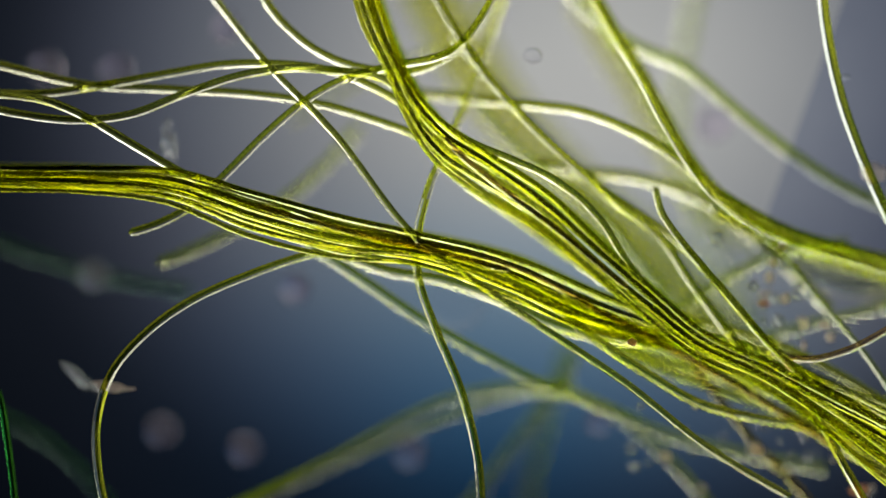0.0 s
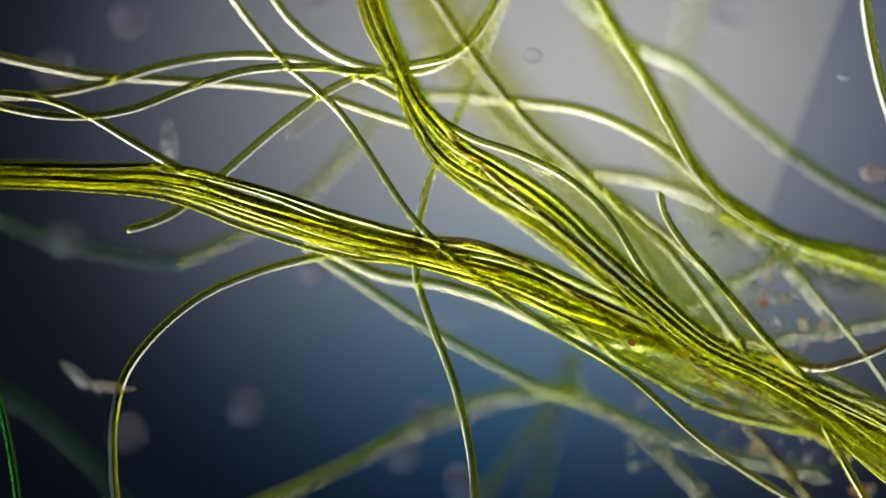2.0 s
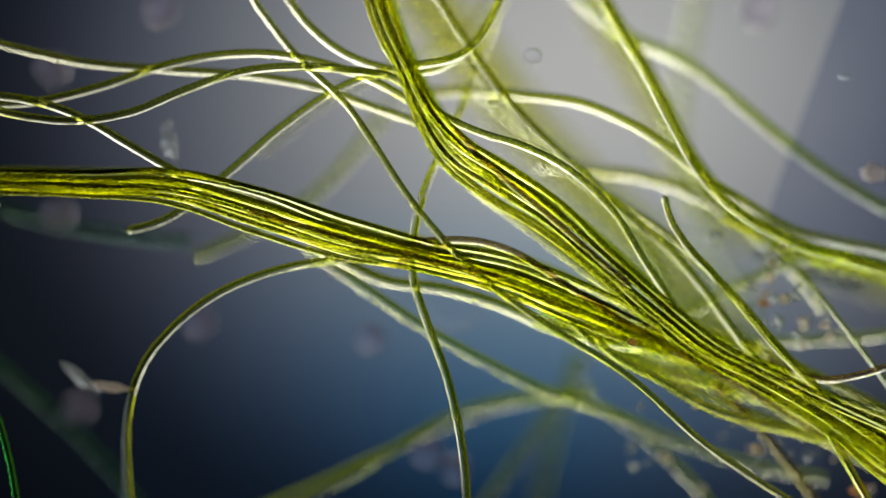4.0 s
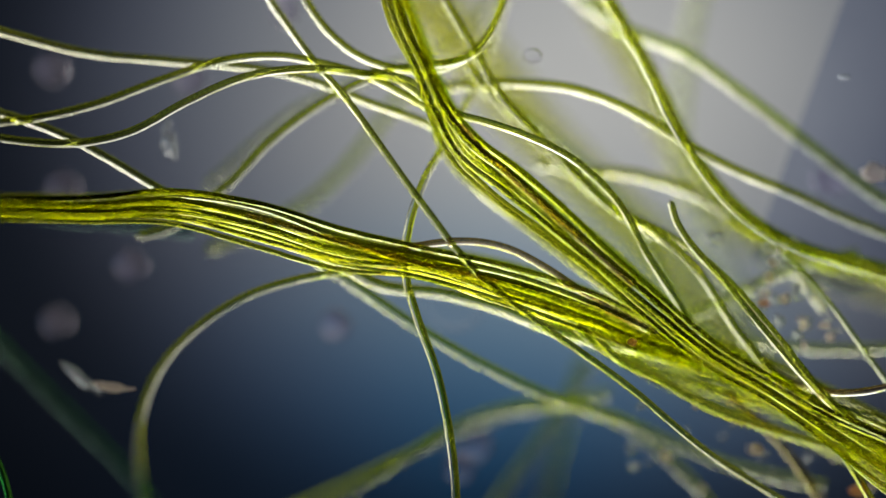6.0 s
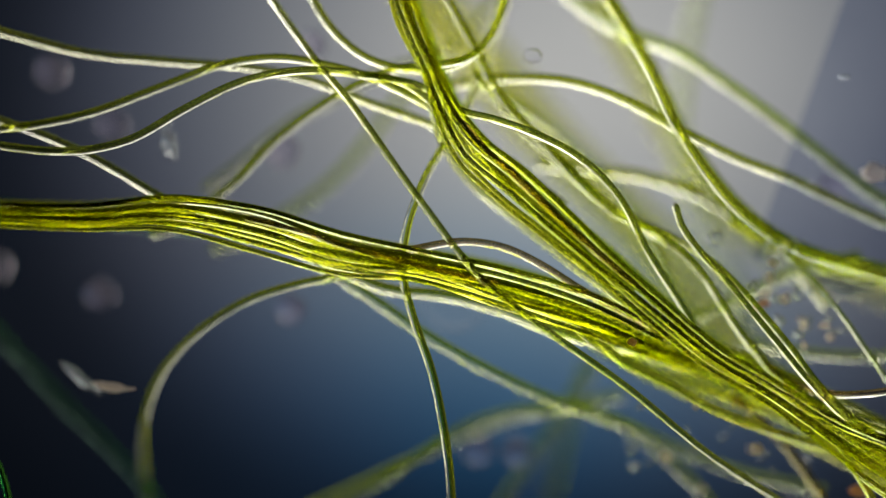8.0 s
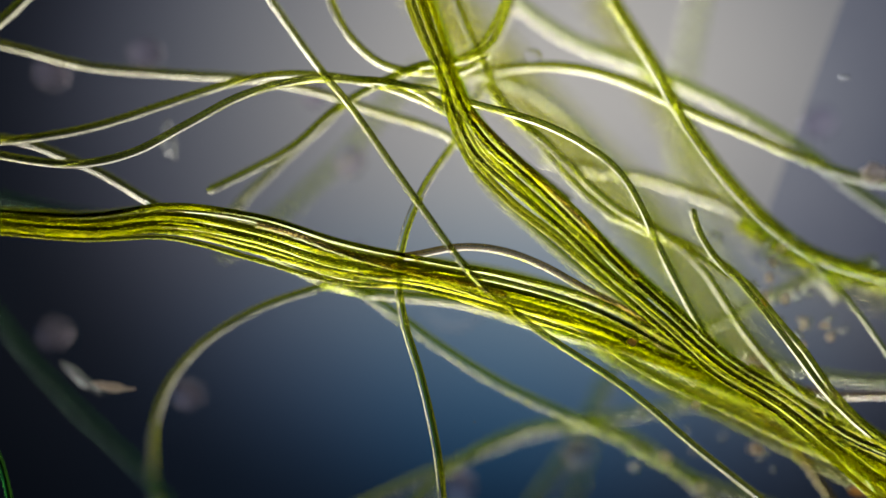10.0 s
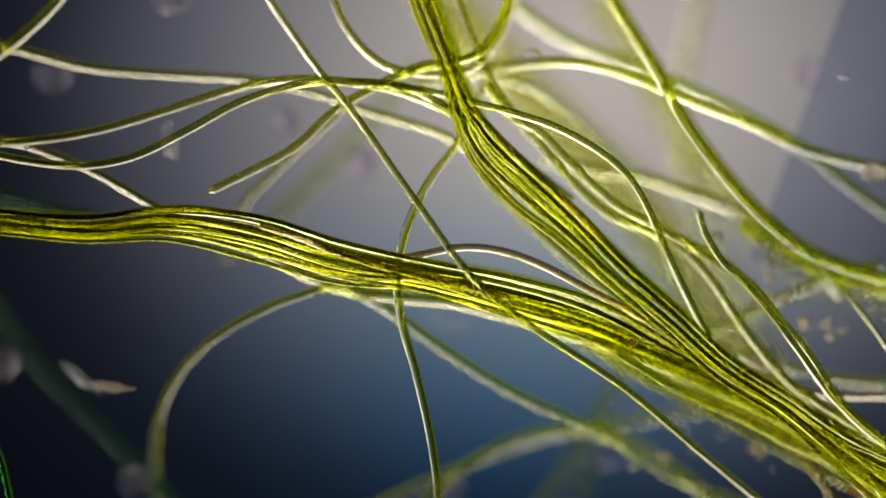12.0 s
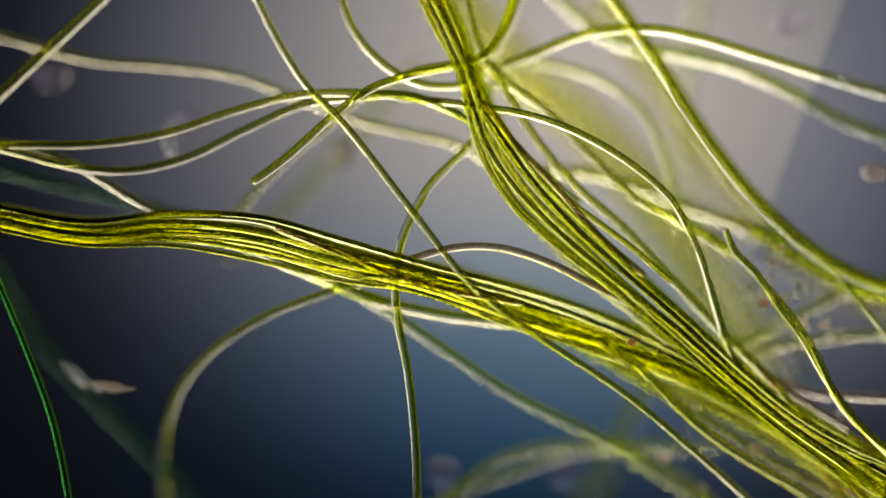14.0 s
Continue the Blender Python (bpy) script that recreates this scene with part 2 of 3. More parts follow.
# the thick bundle that crosses the whole view
cord_course = [
    at(0, -80, 312, 0, 315, 150, 318, 300, 330, 450, 380, 600, 420, 750, 445, 900, 490, 1050, 555, 1200, 600, 1350, 640, 1450, 690, 1568, 760, 1680, 840),
    at(3, -80, 308, 0, 308, 150, 314, 300, 322, 450, 365, 600, 415, 750, 450, 900, 485, 1050, 548, 1200, 610, 1350, 655, 1450, 705, 1568, 765, 1680, 840),
    at(6.5, -80, 378, 0, 375, 150, 378, 300, 372, 450, 400, 600, 445, 750, 470, 900, 510, 1050, 560, 1200, 625, 1350, 680, 1450, 730, 1568, 790, 1680, 850),
    at(11, -80, 385, 0, 392, 150, 405, 300, 395, 450, 420, 600, 465, 750, 490, 900, 525, 1050, 570, 1200, 640, 1350, 710, 1450, 760, 1568, 830, 1680, 890),
    at(14, -80, 370, 0, 385, 150, 412, 300, 405, 450, 420, 600, 460, 750, 495, 900, 540, 1050, 590, 1200, 650, 1350, 730, 1450, 790, 1568, 850, 1680, 900)]
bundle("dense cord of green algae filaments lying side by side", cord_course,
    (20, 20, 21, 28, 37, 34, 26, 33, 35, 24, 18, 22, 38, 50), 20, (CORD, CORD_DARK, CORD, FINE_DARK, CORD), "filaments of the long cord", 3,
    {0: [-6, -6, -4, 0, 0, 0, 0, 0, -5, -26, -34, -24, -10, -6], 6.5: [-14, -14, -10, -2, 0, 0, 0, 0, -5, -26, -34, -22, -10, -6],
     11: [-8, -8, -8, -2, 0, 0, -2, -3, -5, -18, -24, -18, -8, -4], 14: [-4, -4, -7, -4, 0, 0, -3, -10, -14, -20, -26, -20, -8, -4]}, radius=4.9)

# the second bundle, from the upper rim down into the first
strand_course = [
    at(0, 640, -40, 665, 40, 700, 120, 735, 190, 790, 255, 870, 310, 960, 370, 1050, 450, 1140, 530, 1240, 610, 1350, 660, 1450, 720, 1568, 800, 1680, 880),
    at(3, 650, -40, 675, 40, 710, 120, 745, 195, 800, 265, 875, 315, 970, 375, 1060, 455, 1150, 535, 1250, 615, 1360, 670, 1460, 725, 1575, 800, 1680, 880),
    at(6.5, 695, -40, 720, 40, 755, 120, 785, 190, 830, 260, 900, 320, 980, 390, 1060, 460, 1150, 540, 1260, 630, 1370, 695, 1470, 760, 1568, 820, 1680, 890),
    at(11, 735, -40, 765, 40, 795, 120, 820, 190, 860, 260, 930, 330, 1010, 400, 1090, 480, 1180, 560, 1280, 650, 1390, 720, 1480, 790, 1568, 850, 1680, 920),
    at(14, 750, -40, 790, 40, 825, 120, 850, 190, 885, 260, 940, 340, 1020, 420, 1110, 500, 1200, 580, 1300, 670, 1400, 750, 1490, 810, 1568, 860, 1680, 930)]
bundle("loose strand of twisted green algae filaments", strand_course,
    (24, 24, 18, 23, 34, 39, 33, 26, 22, 20, 20, 26, 46, 56), 10, (CORD, CORD_DARK, CORD, CORD), "filaments of the second strand", 8, radius=5.5)

# blurred filaments that lie lower, under the two bundles
bundle("blurred green filament under the long cord", [(t, p + np.array((3, -9))) for t, p in cord_course],
       (24, 24, 24, 28, 36, 34, 28, 34, 38, 34, 34, 36, 44, 54), 3, (HAZE, DEEP), "filaments of the long cord", 14, -26, 0.4, 8)
bundle("blurred green filament under the twisted strand", [(t, p + np.array((7, -6))) for t, p in strand_course],
       (18, 19, 16, 22, 30, 34, 34, 34, 34, 32, 32, 36, 46, 52), 3, (DEEP, HAZE), "filaments of the second strand", 15, -28, 0.4, 8)

# single filaments, by the side they come from
filament("soft green filament arching in from the rim", joined([
    at(0, -60, 100, 40, 125, 150, 150, 300, 158, 450, 167, 560, 183, 650, 208, 760, 250),
    at(3, -60, 75, 40, 100, 150, 122, 300, 133, 450, 143, 560, 160, 650, 190, 760, 230),
    at(6.5, -60, 35, 40, 65, 150, 92, 300, 107, 450, 120, 560, 145, 650, 180, 770, 225),
    at(11, -60, 65, 40, 90, 150, 118, 300, 132, 450, 142, 560, 165, 650, 195, 800, 245),
    at(14, -60, 50, 40, 75, 150, 105, 300, 118, 420, 135, 520, 172, 640, 215, 830, 265)], 60, 45, 80, 62, 90, 70), {0: (-14, -14, -14, -24), 6.5: (-18, -20, -22, -28), 11: (-24, -26, -28, -32), 14: -40}, GREEN)
filament("green filament with a bright lower edge", joined([
    at(0, -60, 160, 60, 167, 170, 153, 300, 130, 400, 114, 480, 113, 570, 122, 640, 145, 740, 200),
    at(3, -60, 172, 60, 172, 170, 150, 290, 112, 400, 95, 500, 97, 580, 115, 650, 140, 740, 190),
    at(6.5, -60, 225, 60, 215, 170, 190, 290, 145, 400, 108, 500, 100, 580, 115, 650, 135, 790, 210),
    at(11, -60, 255, 60, 248, 170, 230, 290, 195, 400, 160, 500, 140, 620, 145, 700, 160, 825, 215),
    at(14, -60, 255, 60, 257, 170, 255, 290, 237, 420, 195, 530, 168, 640, 165, 730, 172, 860, 230)], 60, 45, 80, 62, 90, 70), (-10, -10, -10, -12, -26), GREEN)
filament("sharp olive filament winding in a slow wave", joined([
    at(0, -60, 180, 40, 203, 140, 213, 230, 203, 330, 165, 430, 133, 510, 122, 600, 126, 680, 140, 760, 215),
    at(3, -60, 165, 40, 195, 140, 205, 230, 192, 330, 155, 430, 125, 530, 118, 620, 125, 700, 140, 770, 215),
    at(6.5, -60, 240, 40, 257, 140, 260, 230, 240, 330, 185, 430, 140, 540, 123, 630, 130, 710, 145, 800, 215),
    at(11, -60, 260, 40, 283, 140, 293, 230, 278, 330, 230, 430, 177, 540, 147, 630, 145, 720, 155, 830, 215),
    at(14, -60, 245, 40, 273, 140, 297, 230, 302, 330, 280, 430, 232, 540, 185, 640, 172, 730, 170, 850, 225)], 60, 45, 80, 62, 90, 70), {0: (-3, -3, -3, -10, -26), 6.5: (-2, -2, -2, -10, -26), 11: (-4, -4, -4, -10, -26), 14: (-12, -12, -12, -14, -26)}, OLIVE)
filament("olive filament running down into the long cord", [
    at(0, -80, 162, 0, 167, 80, 178, 160, 212, 230, 253, 310, 300, 400, 345, 520, 380),
    at(3, -80, 165, 0, 165, 80, 175, 160, 205, 230, 247, 310, 293, 400, 340, 520, 375),
    at(6.5, -90, 190, -20, 200, 50, 222, 130, 255, 200, 292, 290, 345, 400, 395, 520, 420),
    at(11, -90, 235, -20, 245, 40, 255, 120, 283, 180, 310, 290, 372, 400, 410, 520, 430),
    at(14, -90, 240, -20, 250, 60, 265, 130, 290, 190, 325, 280, 375, 400, 410, 520, 435)], {0: 0, 3: -3, 6.5: -14, 14: -20}, OLIVE)
filament("green filament ending in a clear rounded tip", [
    at(0, 232, 412, 290, 392, 345, 360, 400, 308, 470, 238, 550, 172, 610, 140, 690, 118, 800, 90, 890, -40),
    at(3, 225, 405, 290, 385, 350, 345, 420, 285, 500, 220, 590, 158, 650, 132, 710, 120, 820, 90, 900, -40),
    at(6.5, 252, 418, 305, 405, 350, 370, 410, 325, 480, 250, 560, 190, 620, 155, 690, 125, 840, 95, 905, -40),
    at(11, 420, 380, 440, 350, 480, 310, 530, 262, 580, 220, 620, 180, 680, 145, 740, 118, 860, 90, 915, -40),
    at(14, 420, 385, 440, 355, 480, 310, 530, 262, 580, 225, 610, 195, 680, 150, 740, 125, 865, 95, 925, -40)], {0: -6, 3: -8, 6.5: (-30, -20, -8), 11: (-50, -20, -5), 14: (-50, -22, -5)}, GREEN, tip=True)
filament("blurred green filament low under the long cord", [
    at(0, 285, 465, 350, 440, 430, 400, 510, 350, 580, 290, 640, 220, 700, 150),
    at(3, 335, 460, 400, 430, 470, 395, 550, 345, 610, 285, 665, 220, 720, 150),
    at(6.5, 375, 440, 430, 420, 500, 385, 570, 340, 625, 285, 675, 220, 730, 150),
    at(11, 395, 450, 450, 420, 510, 370, 570, 310, 625, 255, 690, 180, 750, 110),
    at(14, 395, 450, 450, 420, 510, 370, 575, 300, 630, 245, 700, 160, 780, 90)], {0: (-35, -60, -100), 6.5: (-60, -100), 14: (-100, -120)}, DEEP, 11, 24, tip=True)
filament("short green filament with a clear tip rising into focus", [
    at(0, 520, 215, 560, 190, 600, 165, 650, 140, 720, 110, 800, 80, 890, -40),
    at(3, 500, 240, 550, 200, 600, 165, 650, 140, 720, 110, 800, 80, 895, -40),
    at(6.5, 365, 335, 440, 270, 520, 205, 600, 165, 680, 125, 780, 95, 900, -40),
    at(11, 373, 337, 440, 305, 520, 262, 600, 190, 720, 130, 850, 90, 910, -40),
    at(14, 448, 322, 500, 285, 600, 197, 660, 155, 720, 135, 860, 95, 920, -40)], {0: -90, 6.5: -75, 11: -10, 14: -4}, GREEN, tip=True)
filament("long thin brownish filament passing over the cord", [
    at(0, 360, -30, 470, 110, 590, 235, 735, 420, 850, 505, 960, 580, 1110, 680, 1250, 790, 1400, 880),
    at(3, 410, -30, 515, 105, 600, 180, 740, 385, 850, 490, 960, 570, 1110, 660, 1250, 785, 1400, 885),
    at(6.5, 460, -30, 560, 110, 610, 170, 740, 350, 850, 490, 950, 570, 1110, 685, 1250, 800, 1390, 890),
    at(11, 465, -20, 570, 130, 615, 185, 735, 355, 840, 495, 930, 570, 1110, 690, 1240, 800, 1350, 890),
    at(14, 440, -30, 545, 155, 600, 210, 730, 375, 830, 500, 930, 580, 1110, 700, 1230, 800, 1330, 890)], {0: (-20, 0, 8, 0, -12), 14: (-18, 2, 8, -5, -16)}, OLIVE, 6.8)
filament("green filament hooking down from the upper rim", [
    at(0, 450, -30, 500, 40, 570, 95, 650, 122, 740, 125, 800, 95, 850, 40, 890, -30),
    at(3, 480, -30, 530, 40, 600, 95, 680, 122, 760, 125, 820, 90, 860, 40, 900, -30),
    at(6.5, 530, -30, 580, 50, 640, 100, 710, 122, 790, 120, 850, 85, 880, 40, 905, -30),
    at(11, 580, -30, 620, 60, 680, 115, 750, 130, 830, 125, 870, 90, 895, 40, 915, -30),
    at(14, 595, -30, 630, 60, 680, 115, 750, 150, 830, 145, 870, 100, 900, 40, 925, -30)], {0: (-14, -12, -25), 14: (-16, -14, -50)}, GREEN)
filament("upright green filament bending behind the cord", [
    at(0, 852, 910, 845, 810, 815, 690, 770, 580, 740, 490, 740, 410, 760, 330, 795, 250, 825, 180, 870, 60, 900, -30),
    at(3, 835, 910, 828, 810, 800, 680, 760, 570, 735, 490, 738, 400, 760, 320, 790, 255, 825, 170, 870, 50, 900, -30),
    at(6.5, 805, 910, 798, 810, 770, 660, 735, 560, 715, 480, 722, 400, 750, 320, 790, 250, 830, 180, 870, 80, 900, -30),
    at(11, 780, 910, 768, 800, 740, 670, 712, 570, 703, 490, 717, 410, 757, 325, 815, 245, 840, 190, 880, 80, 910, -30),
    at(14, 738, 910, 736, 800, 722, 660, 703, 560, 700, 490, 712, 420, 760, 330, 840, 245, 860, 190, 890, 80, 920, -30)], (-3, 0, -4, -8, -30, -60), GREEN, 7.8)
filament("green filament looping out of the cord", [
    at(0, 192, 920, 174, 835, 171, 750, 195, 665, 250, 597, 330, 537, 440, 487, 550, 450, 650, 430),
    at(3, 220, 920, 213, 830, 215, 740, 235, 660, 290, 585, 370, 520, 480, 475, 580, 455, 680, 445),
    at(6.5, 265, 920, 250, 830, 250, 745, 280, 660, 340, 590, 430, 530, 520, 500, 600, 485, 700, 470),
    at(11, 290, 930, 275, 840, 278, 750, 310, 670, 370, 605, 460, 550, 540, 520, 610, 500, 700, 480),
    at(14, 300, 930, 290, 840, 295, 760, 325, 680, 390, 610, 480, 555, 560, 525, 620, 505, 700, 490)], {0: (-8, 2, -1, -2, -16), 3: (-14, -4, -4, -4, -18), 6.5: (-75, -40, -22, -14, -20), 14: (-75, -45, -25, -16, -22)}, GREEN, 7.8)
filament("dark blurred filament below the sharp layer", [
    at(0, -80, 690, 0, 735, 60, 765, 120, 810, 180, 875, 240, 960),
    at(3, -80, 600, 0, 668, 60, 715, 130, 775, 195, 845, 260, 930),
    at(6.5, -80, 490, 0, 600, 60, 665, 140, 745, 225, 830, 310, 940),
    at(11, -80, 440, 0, 555, 50, 625, 140, 722, 240, 820, 330, 920),
    at(14, -80, 370, 0, 485, 60, 590, 140, 685, 240, 780, 345, 890)], -65, SHADE, 12, 24)
filament("thin bright green filament at the dark rim", [
    at(0, -30, 640, 0, 705, 12, 770, 20, 830, 28, 900),
    at(3, -30, 660, 0, 720, 15, 780, 25, 830, 35, 900),
    at(6.5, -50, 720, -20, 790, 0, 830, 10, 860, 20, 910),
    at(11.8, -50, 690, -20, 760, 0, 800, 10, 840, 22, 900),
    at(13.2, -40, 420, 0, 520, 42, 625, 85, 750, 115, 900),
    at(14, -40, 415, 0, 505, 45, 612, 95, 750, 125, 900)], -8, FRINGE, 6.5)
filament("green filament drifting in across the upper corner", [
    at(0, -200, 20, -140, -40, -80, -90, -20, -140, 30, -180),
    at(8, -180, 10, -110, -50, -50, -100, 0, -150, 50, -190),
    at(11, -60, 130, 20, 75, 75, 25, 130, -35, 180, -80),
    at(14, -50, 215, 20, 150, 100, 75, 190, -10, 240, -60)], -18, GREEN, 10)
filament("faint blurred filament deep under the cord", [
    at(0, -80, 410, 0, 432, 100, 465, 200, 490, 280, 505, 345, 515),
    at(3, -80, 340, 0, 370, 100, 405, 200, 425, 290, 437, 370, 440),
    at(6.5, -80, 340, 0, 365, 100, 380, 200, 390, 290, 400, 370, 405),
    at(11, -80, 320, 0, 345, 100, 372, 200, 388, 280, 395, 360, 400),
    at(14, -80, 280, 0, 300, 100, 325, 200, 348, 280, 370, 360, 390)], {0: -75, 14: -50}, SHADE, 11, 24)

# the blurred star of filaments below the cord
filament("blurred pale green filament in a wide arc", [
    at(0, 380, 910, 480, 865, 600, 805, 700, 750, 800, 705, 900, 685, 980, 680, 1080, 660, 1180, 630),
    at(6.5, 460, 950, 560, 900, 680, 840, 760, 785, 830, 745, 910, 722, 1000, 712, 1100, 693, 1200, 668),
    at(11, 640, 960, 740, 900, 790, 850, 850, 805, 900, 780, 960, 762, 1045, 752, 1150, 738, 1260, 720),
    at(14, 660, 980, 760, 920, 820, 860, 880, 815, 940, 795, 1000, 787, 1080, 785, 1200, 792, 1400, 770)], (-35, -50, -65), PALE, 11, 24, group="blurred star")
filament("blurred pale green filament in a second arc", shifted(
    at(0, 420, 900, 560, 840, 680, 785, 800, 735, 900, 700, 990, 690, 1090, 735, 1180, 810, 1260, 900),
    (3, 8, 6), (6.5, 30, 28), (11, 70, 68), (14, 105, 103)), (-40, -60, -45), PALE, 11, 24, group="blurred star")
filament("long soft filament slanting under the cord", [
    at(0, 540, 430, 640, 495, 760, 575, 860, 630, 960, 680, 1060, 715, 1170, 765, 1300, 800, 1450, 830),
    at(6.5, 540, 450, 640, 515, 760, 595, 870, 655, 980, 705, 1080, 735, 1190, 785, 1310, 830, 1450, 860),
    at(11, 560, 475, 660, 530, 780, 615, 900, 690, 1030, 750, 1100, 785, 1190, 840, 1310, 890, 1450, 930),
    at(14, 560, 480, 660, 535, 780, 615, 900, 695, 1080, 785, 1150, 830, 1230, 880, 1330, 930, 1450, 970)], (-25, -25, -45, -50), PALE, 11, 24, group="blurred star")
filament("broad blurred filament rising through the star", [
    at(0, 810, 920, 870, 840, 930, 760, 980, 690, 1020, 630, 1060, 560),
    at(6.5, 850, 940, 900, 860, 950, 790, 1000, 710, 1030, 660, 1070, 590),
    at(11, 920, 930, 970, 870, 1010, 810, 1050, 740, 1085, 680, 1120, 610),
    at(14, 1000, 930, 1040, 860, 1075, 800, 1110, 740, 1150, 680, 1180, 620)], -75, PALE, 12, 24, group="blurred star")
filament("broad faint upright filament in the star", shifted(
    at(0, 930, 930, 945, 820, 965, 740, 985, 680, 1010, 610), (6.5, 30, 28), (11, 75, 68), (14, 110, 103)), -110, PALE, 14, 24, group="blurred star")

# the blurred tangle above
filament("soft green filament slanting behind the strand", joined([
    at(0, 760, -30, 820, 75, 880, 155, 950, 230, 1020, 295, 1090, 360, 1160, 410, 1230, 510, 1290, 590),
    at(3, 755, -30, 820, 70, 890, 165, 960, 240, 1030, 300, 1100, 370, 1170, 430, 1240, 510, 1300, 590),
    at(6.5, 775, -30, 830, 70, 890, 175, 960, 250, 1030, 320, 1090, 375, 1160, 410, 1230, 470, 1310, 590),
    at(11, 800, -30, 840, 80, 890, 180, 960, 260, 1020, 330, 1080, 380, 1150, 410, 1220, 450, 1330, 600),
    at(14, 820, -30, 850, 90, 900, 170, 955, 255, 1020, 330, 1100, 400, 1180, 485, 1260, 570, 1370, 680)], 60, 70, 110, 75, 120, 75, 130, 80), -18, GREEN, 8.5)
filament("brown filament leaving the strand in a wave", joined([
    at(0, 665, 55, 700, 130, 760, 200, 830, 250, 900, 280, 970, 312, 1030, 355, 1070, 400, 1100, 450, 1160, 530),
    at(3, 680, 60, 715, 130, 770, 200, 840, 240, 920, 265, 1000, 305, 1060, 355, 1100, 405, 1130, 455, 1180, 530),
    at(6.5, 655, 133, 740, 150, 800, 195, 870, 215, 940, 240, 1010, 275, 1065, 320, 1105, 370, 1140, 440, 1200, 535),
    at(11, 690, 153, 780, 165, 840, 182, 900, 198, 970, 220, 1040, 255, 1100, 300, 1140, 360, 1175, 440, 1250, 590),
    at(14, 700, 174, 800, 182, 850, 190, 920, 200, 1000, 225, 1070, 260, 1130, 300, 1185, 350, 1230, 430, 1300, 640)], 60, 95, 110, 70, 120, 75, 140, 85), (-12, -6, 1, 2, 0, -8, -20, -24, -24), OLIVE, 7)
filament("soft green filament bowing across the bright field", [
    at(0, 740, 165, 840, 175, 940, 185, 1030, 198, 1110, 228, 1180, 268, 1250, 325, 1320, 370, 1400, 410, 1500, 440, 1620, 470),
    at(3, 740, 165, 840, 165, 940, 177, 1030, 190, 1110, 222, 1180, 265, 1250, 325, 1320, 370, 1400, 420, 1500, 440, 1620, 460),
    at(6.5, 740, 160, 830, 148, 920, 143, 1010, 152, 1090, 178, 1160, 215, 1230, 255, 1310, 295, 1400, 330, 1490, 375, 1620, 430),
    at(11, 740, 150, 840, 130, 930, 113, 1020, 113, 1100, 132, 1170, 160, 1240, 190, 1330, 225, 1420, 265, 1500, 290, 1620, 310),
    at(14, 820, 150, 880, 122, 940, 98, 1020, 65, 1090, 52, 1160, 52, 1240, 68, 1330, 95, 1420, 123, 1500, 148, 1620, 180)], (-45, -22, -18, -25, -35), GREEN, 9.5)
main_lead = [
    at(0, 1035, -30, 1085, 60, 1130, 130, 1175, 215, 1220, 290, 1270, 350, 1340, 400, 1420, 435, 1500, 460, 1620, 500),
    at(3, 1045, -30, 1095, 60, 1140, 130, 1185, 215, 1225, 290, 1275, 350, 1345, 400, 1420, 435, 1500, 460, 1620, 500),
    at(6.5, 1055, -30, 1110, 60, 1150, 130, 1190, 215, 1235, 290, 1290, 360, 1350, 410, 1420, 445, 1500, 470, 1620, 510),
    at(11, 1062, -30, 1118, 60, 1163, 130, 1210, 215, 1263, 290, 1322, 360, 1378, 412, 1436, 452, 1510, 480, 1620, 510),
    at(14, 1060, -30, 1110, 40, 1160, 110, 1210, 190, 1265, 270, 1320, 340, 1380, 400, 1440, 450, 1510, 490, 1620, 530)]
filament("green filament descending to the side knot", main_lead, (-28, -8, -12, -25), GREEN, 9.5)
filament("blurred green filament above the side knot", [
    at(0, 1000, -20, 1110, 75, 1210, 120, 1300, 195, 1390, 265, 1480, 325, 1568, 368, 1640, 400),
    at(3, 1000, -25, 1110, 70, 1210, 115, 1290, 180, 1380, 255, 1470, 320, 1568, 375, 1640, 410),
    at(6.5, 990, -30, 1100, 48, 1210, 93, 1290, 148, 1370, 207, 1450, 270, 1540, 340, 1640, 400),
    at(11, 900, 0, 1000, 70, 1100, 110, 1200, 150, 1310, 200, 1420, 265, 1530, 350, 1640, 420),
    at(14, 960, -30, 1080, 70, 1200, 95, 1300, 120, 1400, 165, 1480, 210, 1568, 245, 1640, 280)], (-60, -40, -40), PALE, 12.5)
filament("blurred brownish filament feeding the side knot", [
    at(0, 950, 290, 1050, 305, 1130, 315, 1210, 340, 1280, 375, 1340, 430, 1400, 480, 1470, 550),
    at(6.5, 950, 290, 1050, 300, 1130, 310, 1210, 335, 1280, 370, 1350, 420, 1410, 480, 1500, 600),
    at(11, 960, 280, 1050, 300, 1130, 310, 1220, 340, 1300, 370, 1370, 410, 1450, 480, 1540, 590),
    at(14, 960, 300, 1060, 310, 1140, 335, 1230, 370, 1310, 400, 1400, 440, 1470, 480, 1560, 570)], -45, GREEN, 11)
for dx, dy, z, mat in ((5, -7, -34, GREEN), (-7, 8, -48, DEEP)):
    filament("blurred green filament in the side knot", [(t, p + np.array((dx, dy))) for t, p in main_lead], (z, z, z + 8, z), mat, 9, 24, group="side knot")
filament("green filament with colour fringes drifting out of view", shifted(
    at(0, 1450, -60, 1465, 70, 1490, 180, 1530, 290, 1575, 390, 1620, 480), (1.5, 54, -8), (3, 112, -10), (6.5, 170, -10), (14, 220, -10)), -10, GREEN, 10)
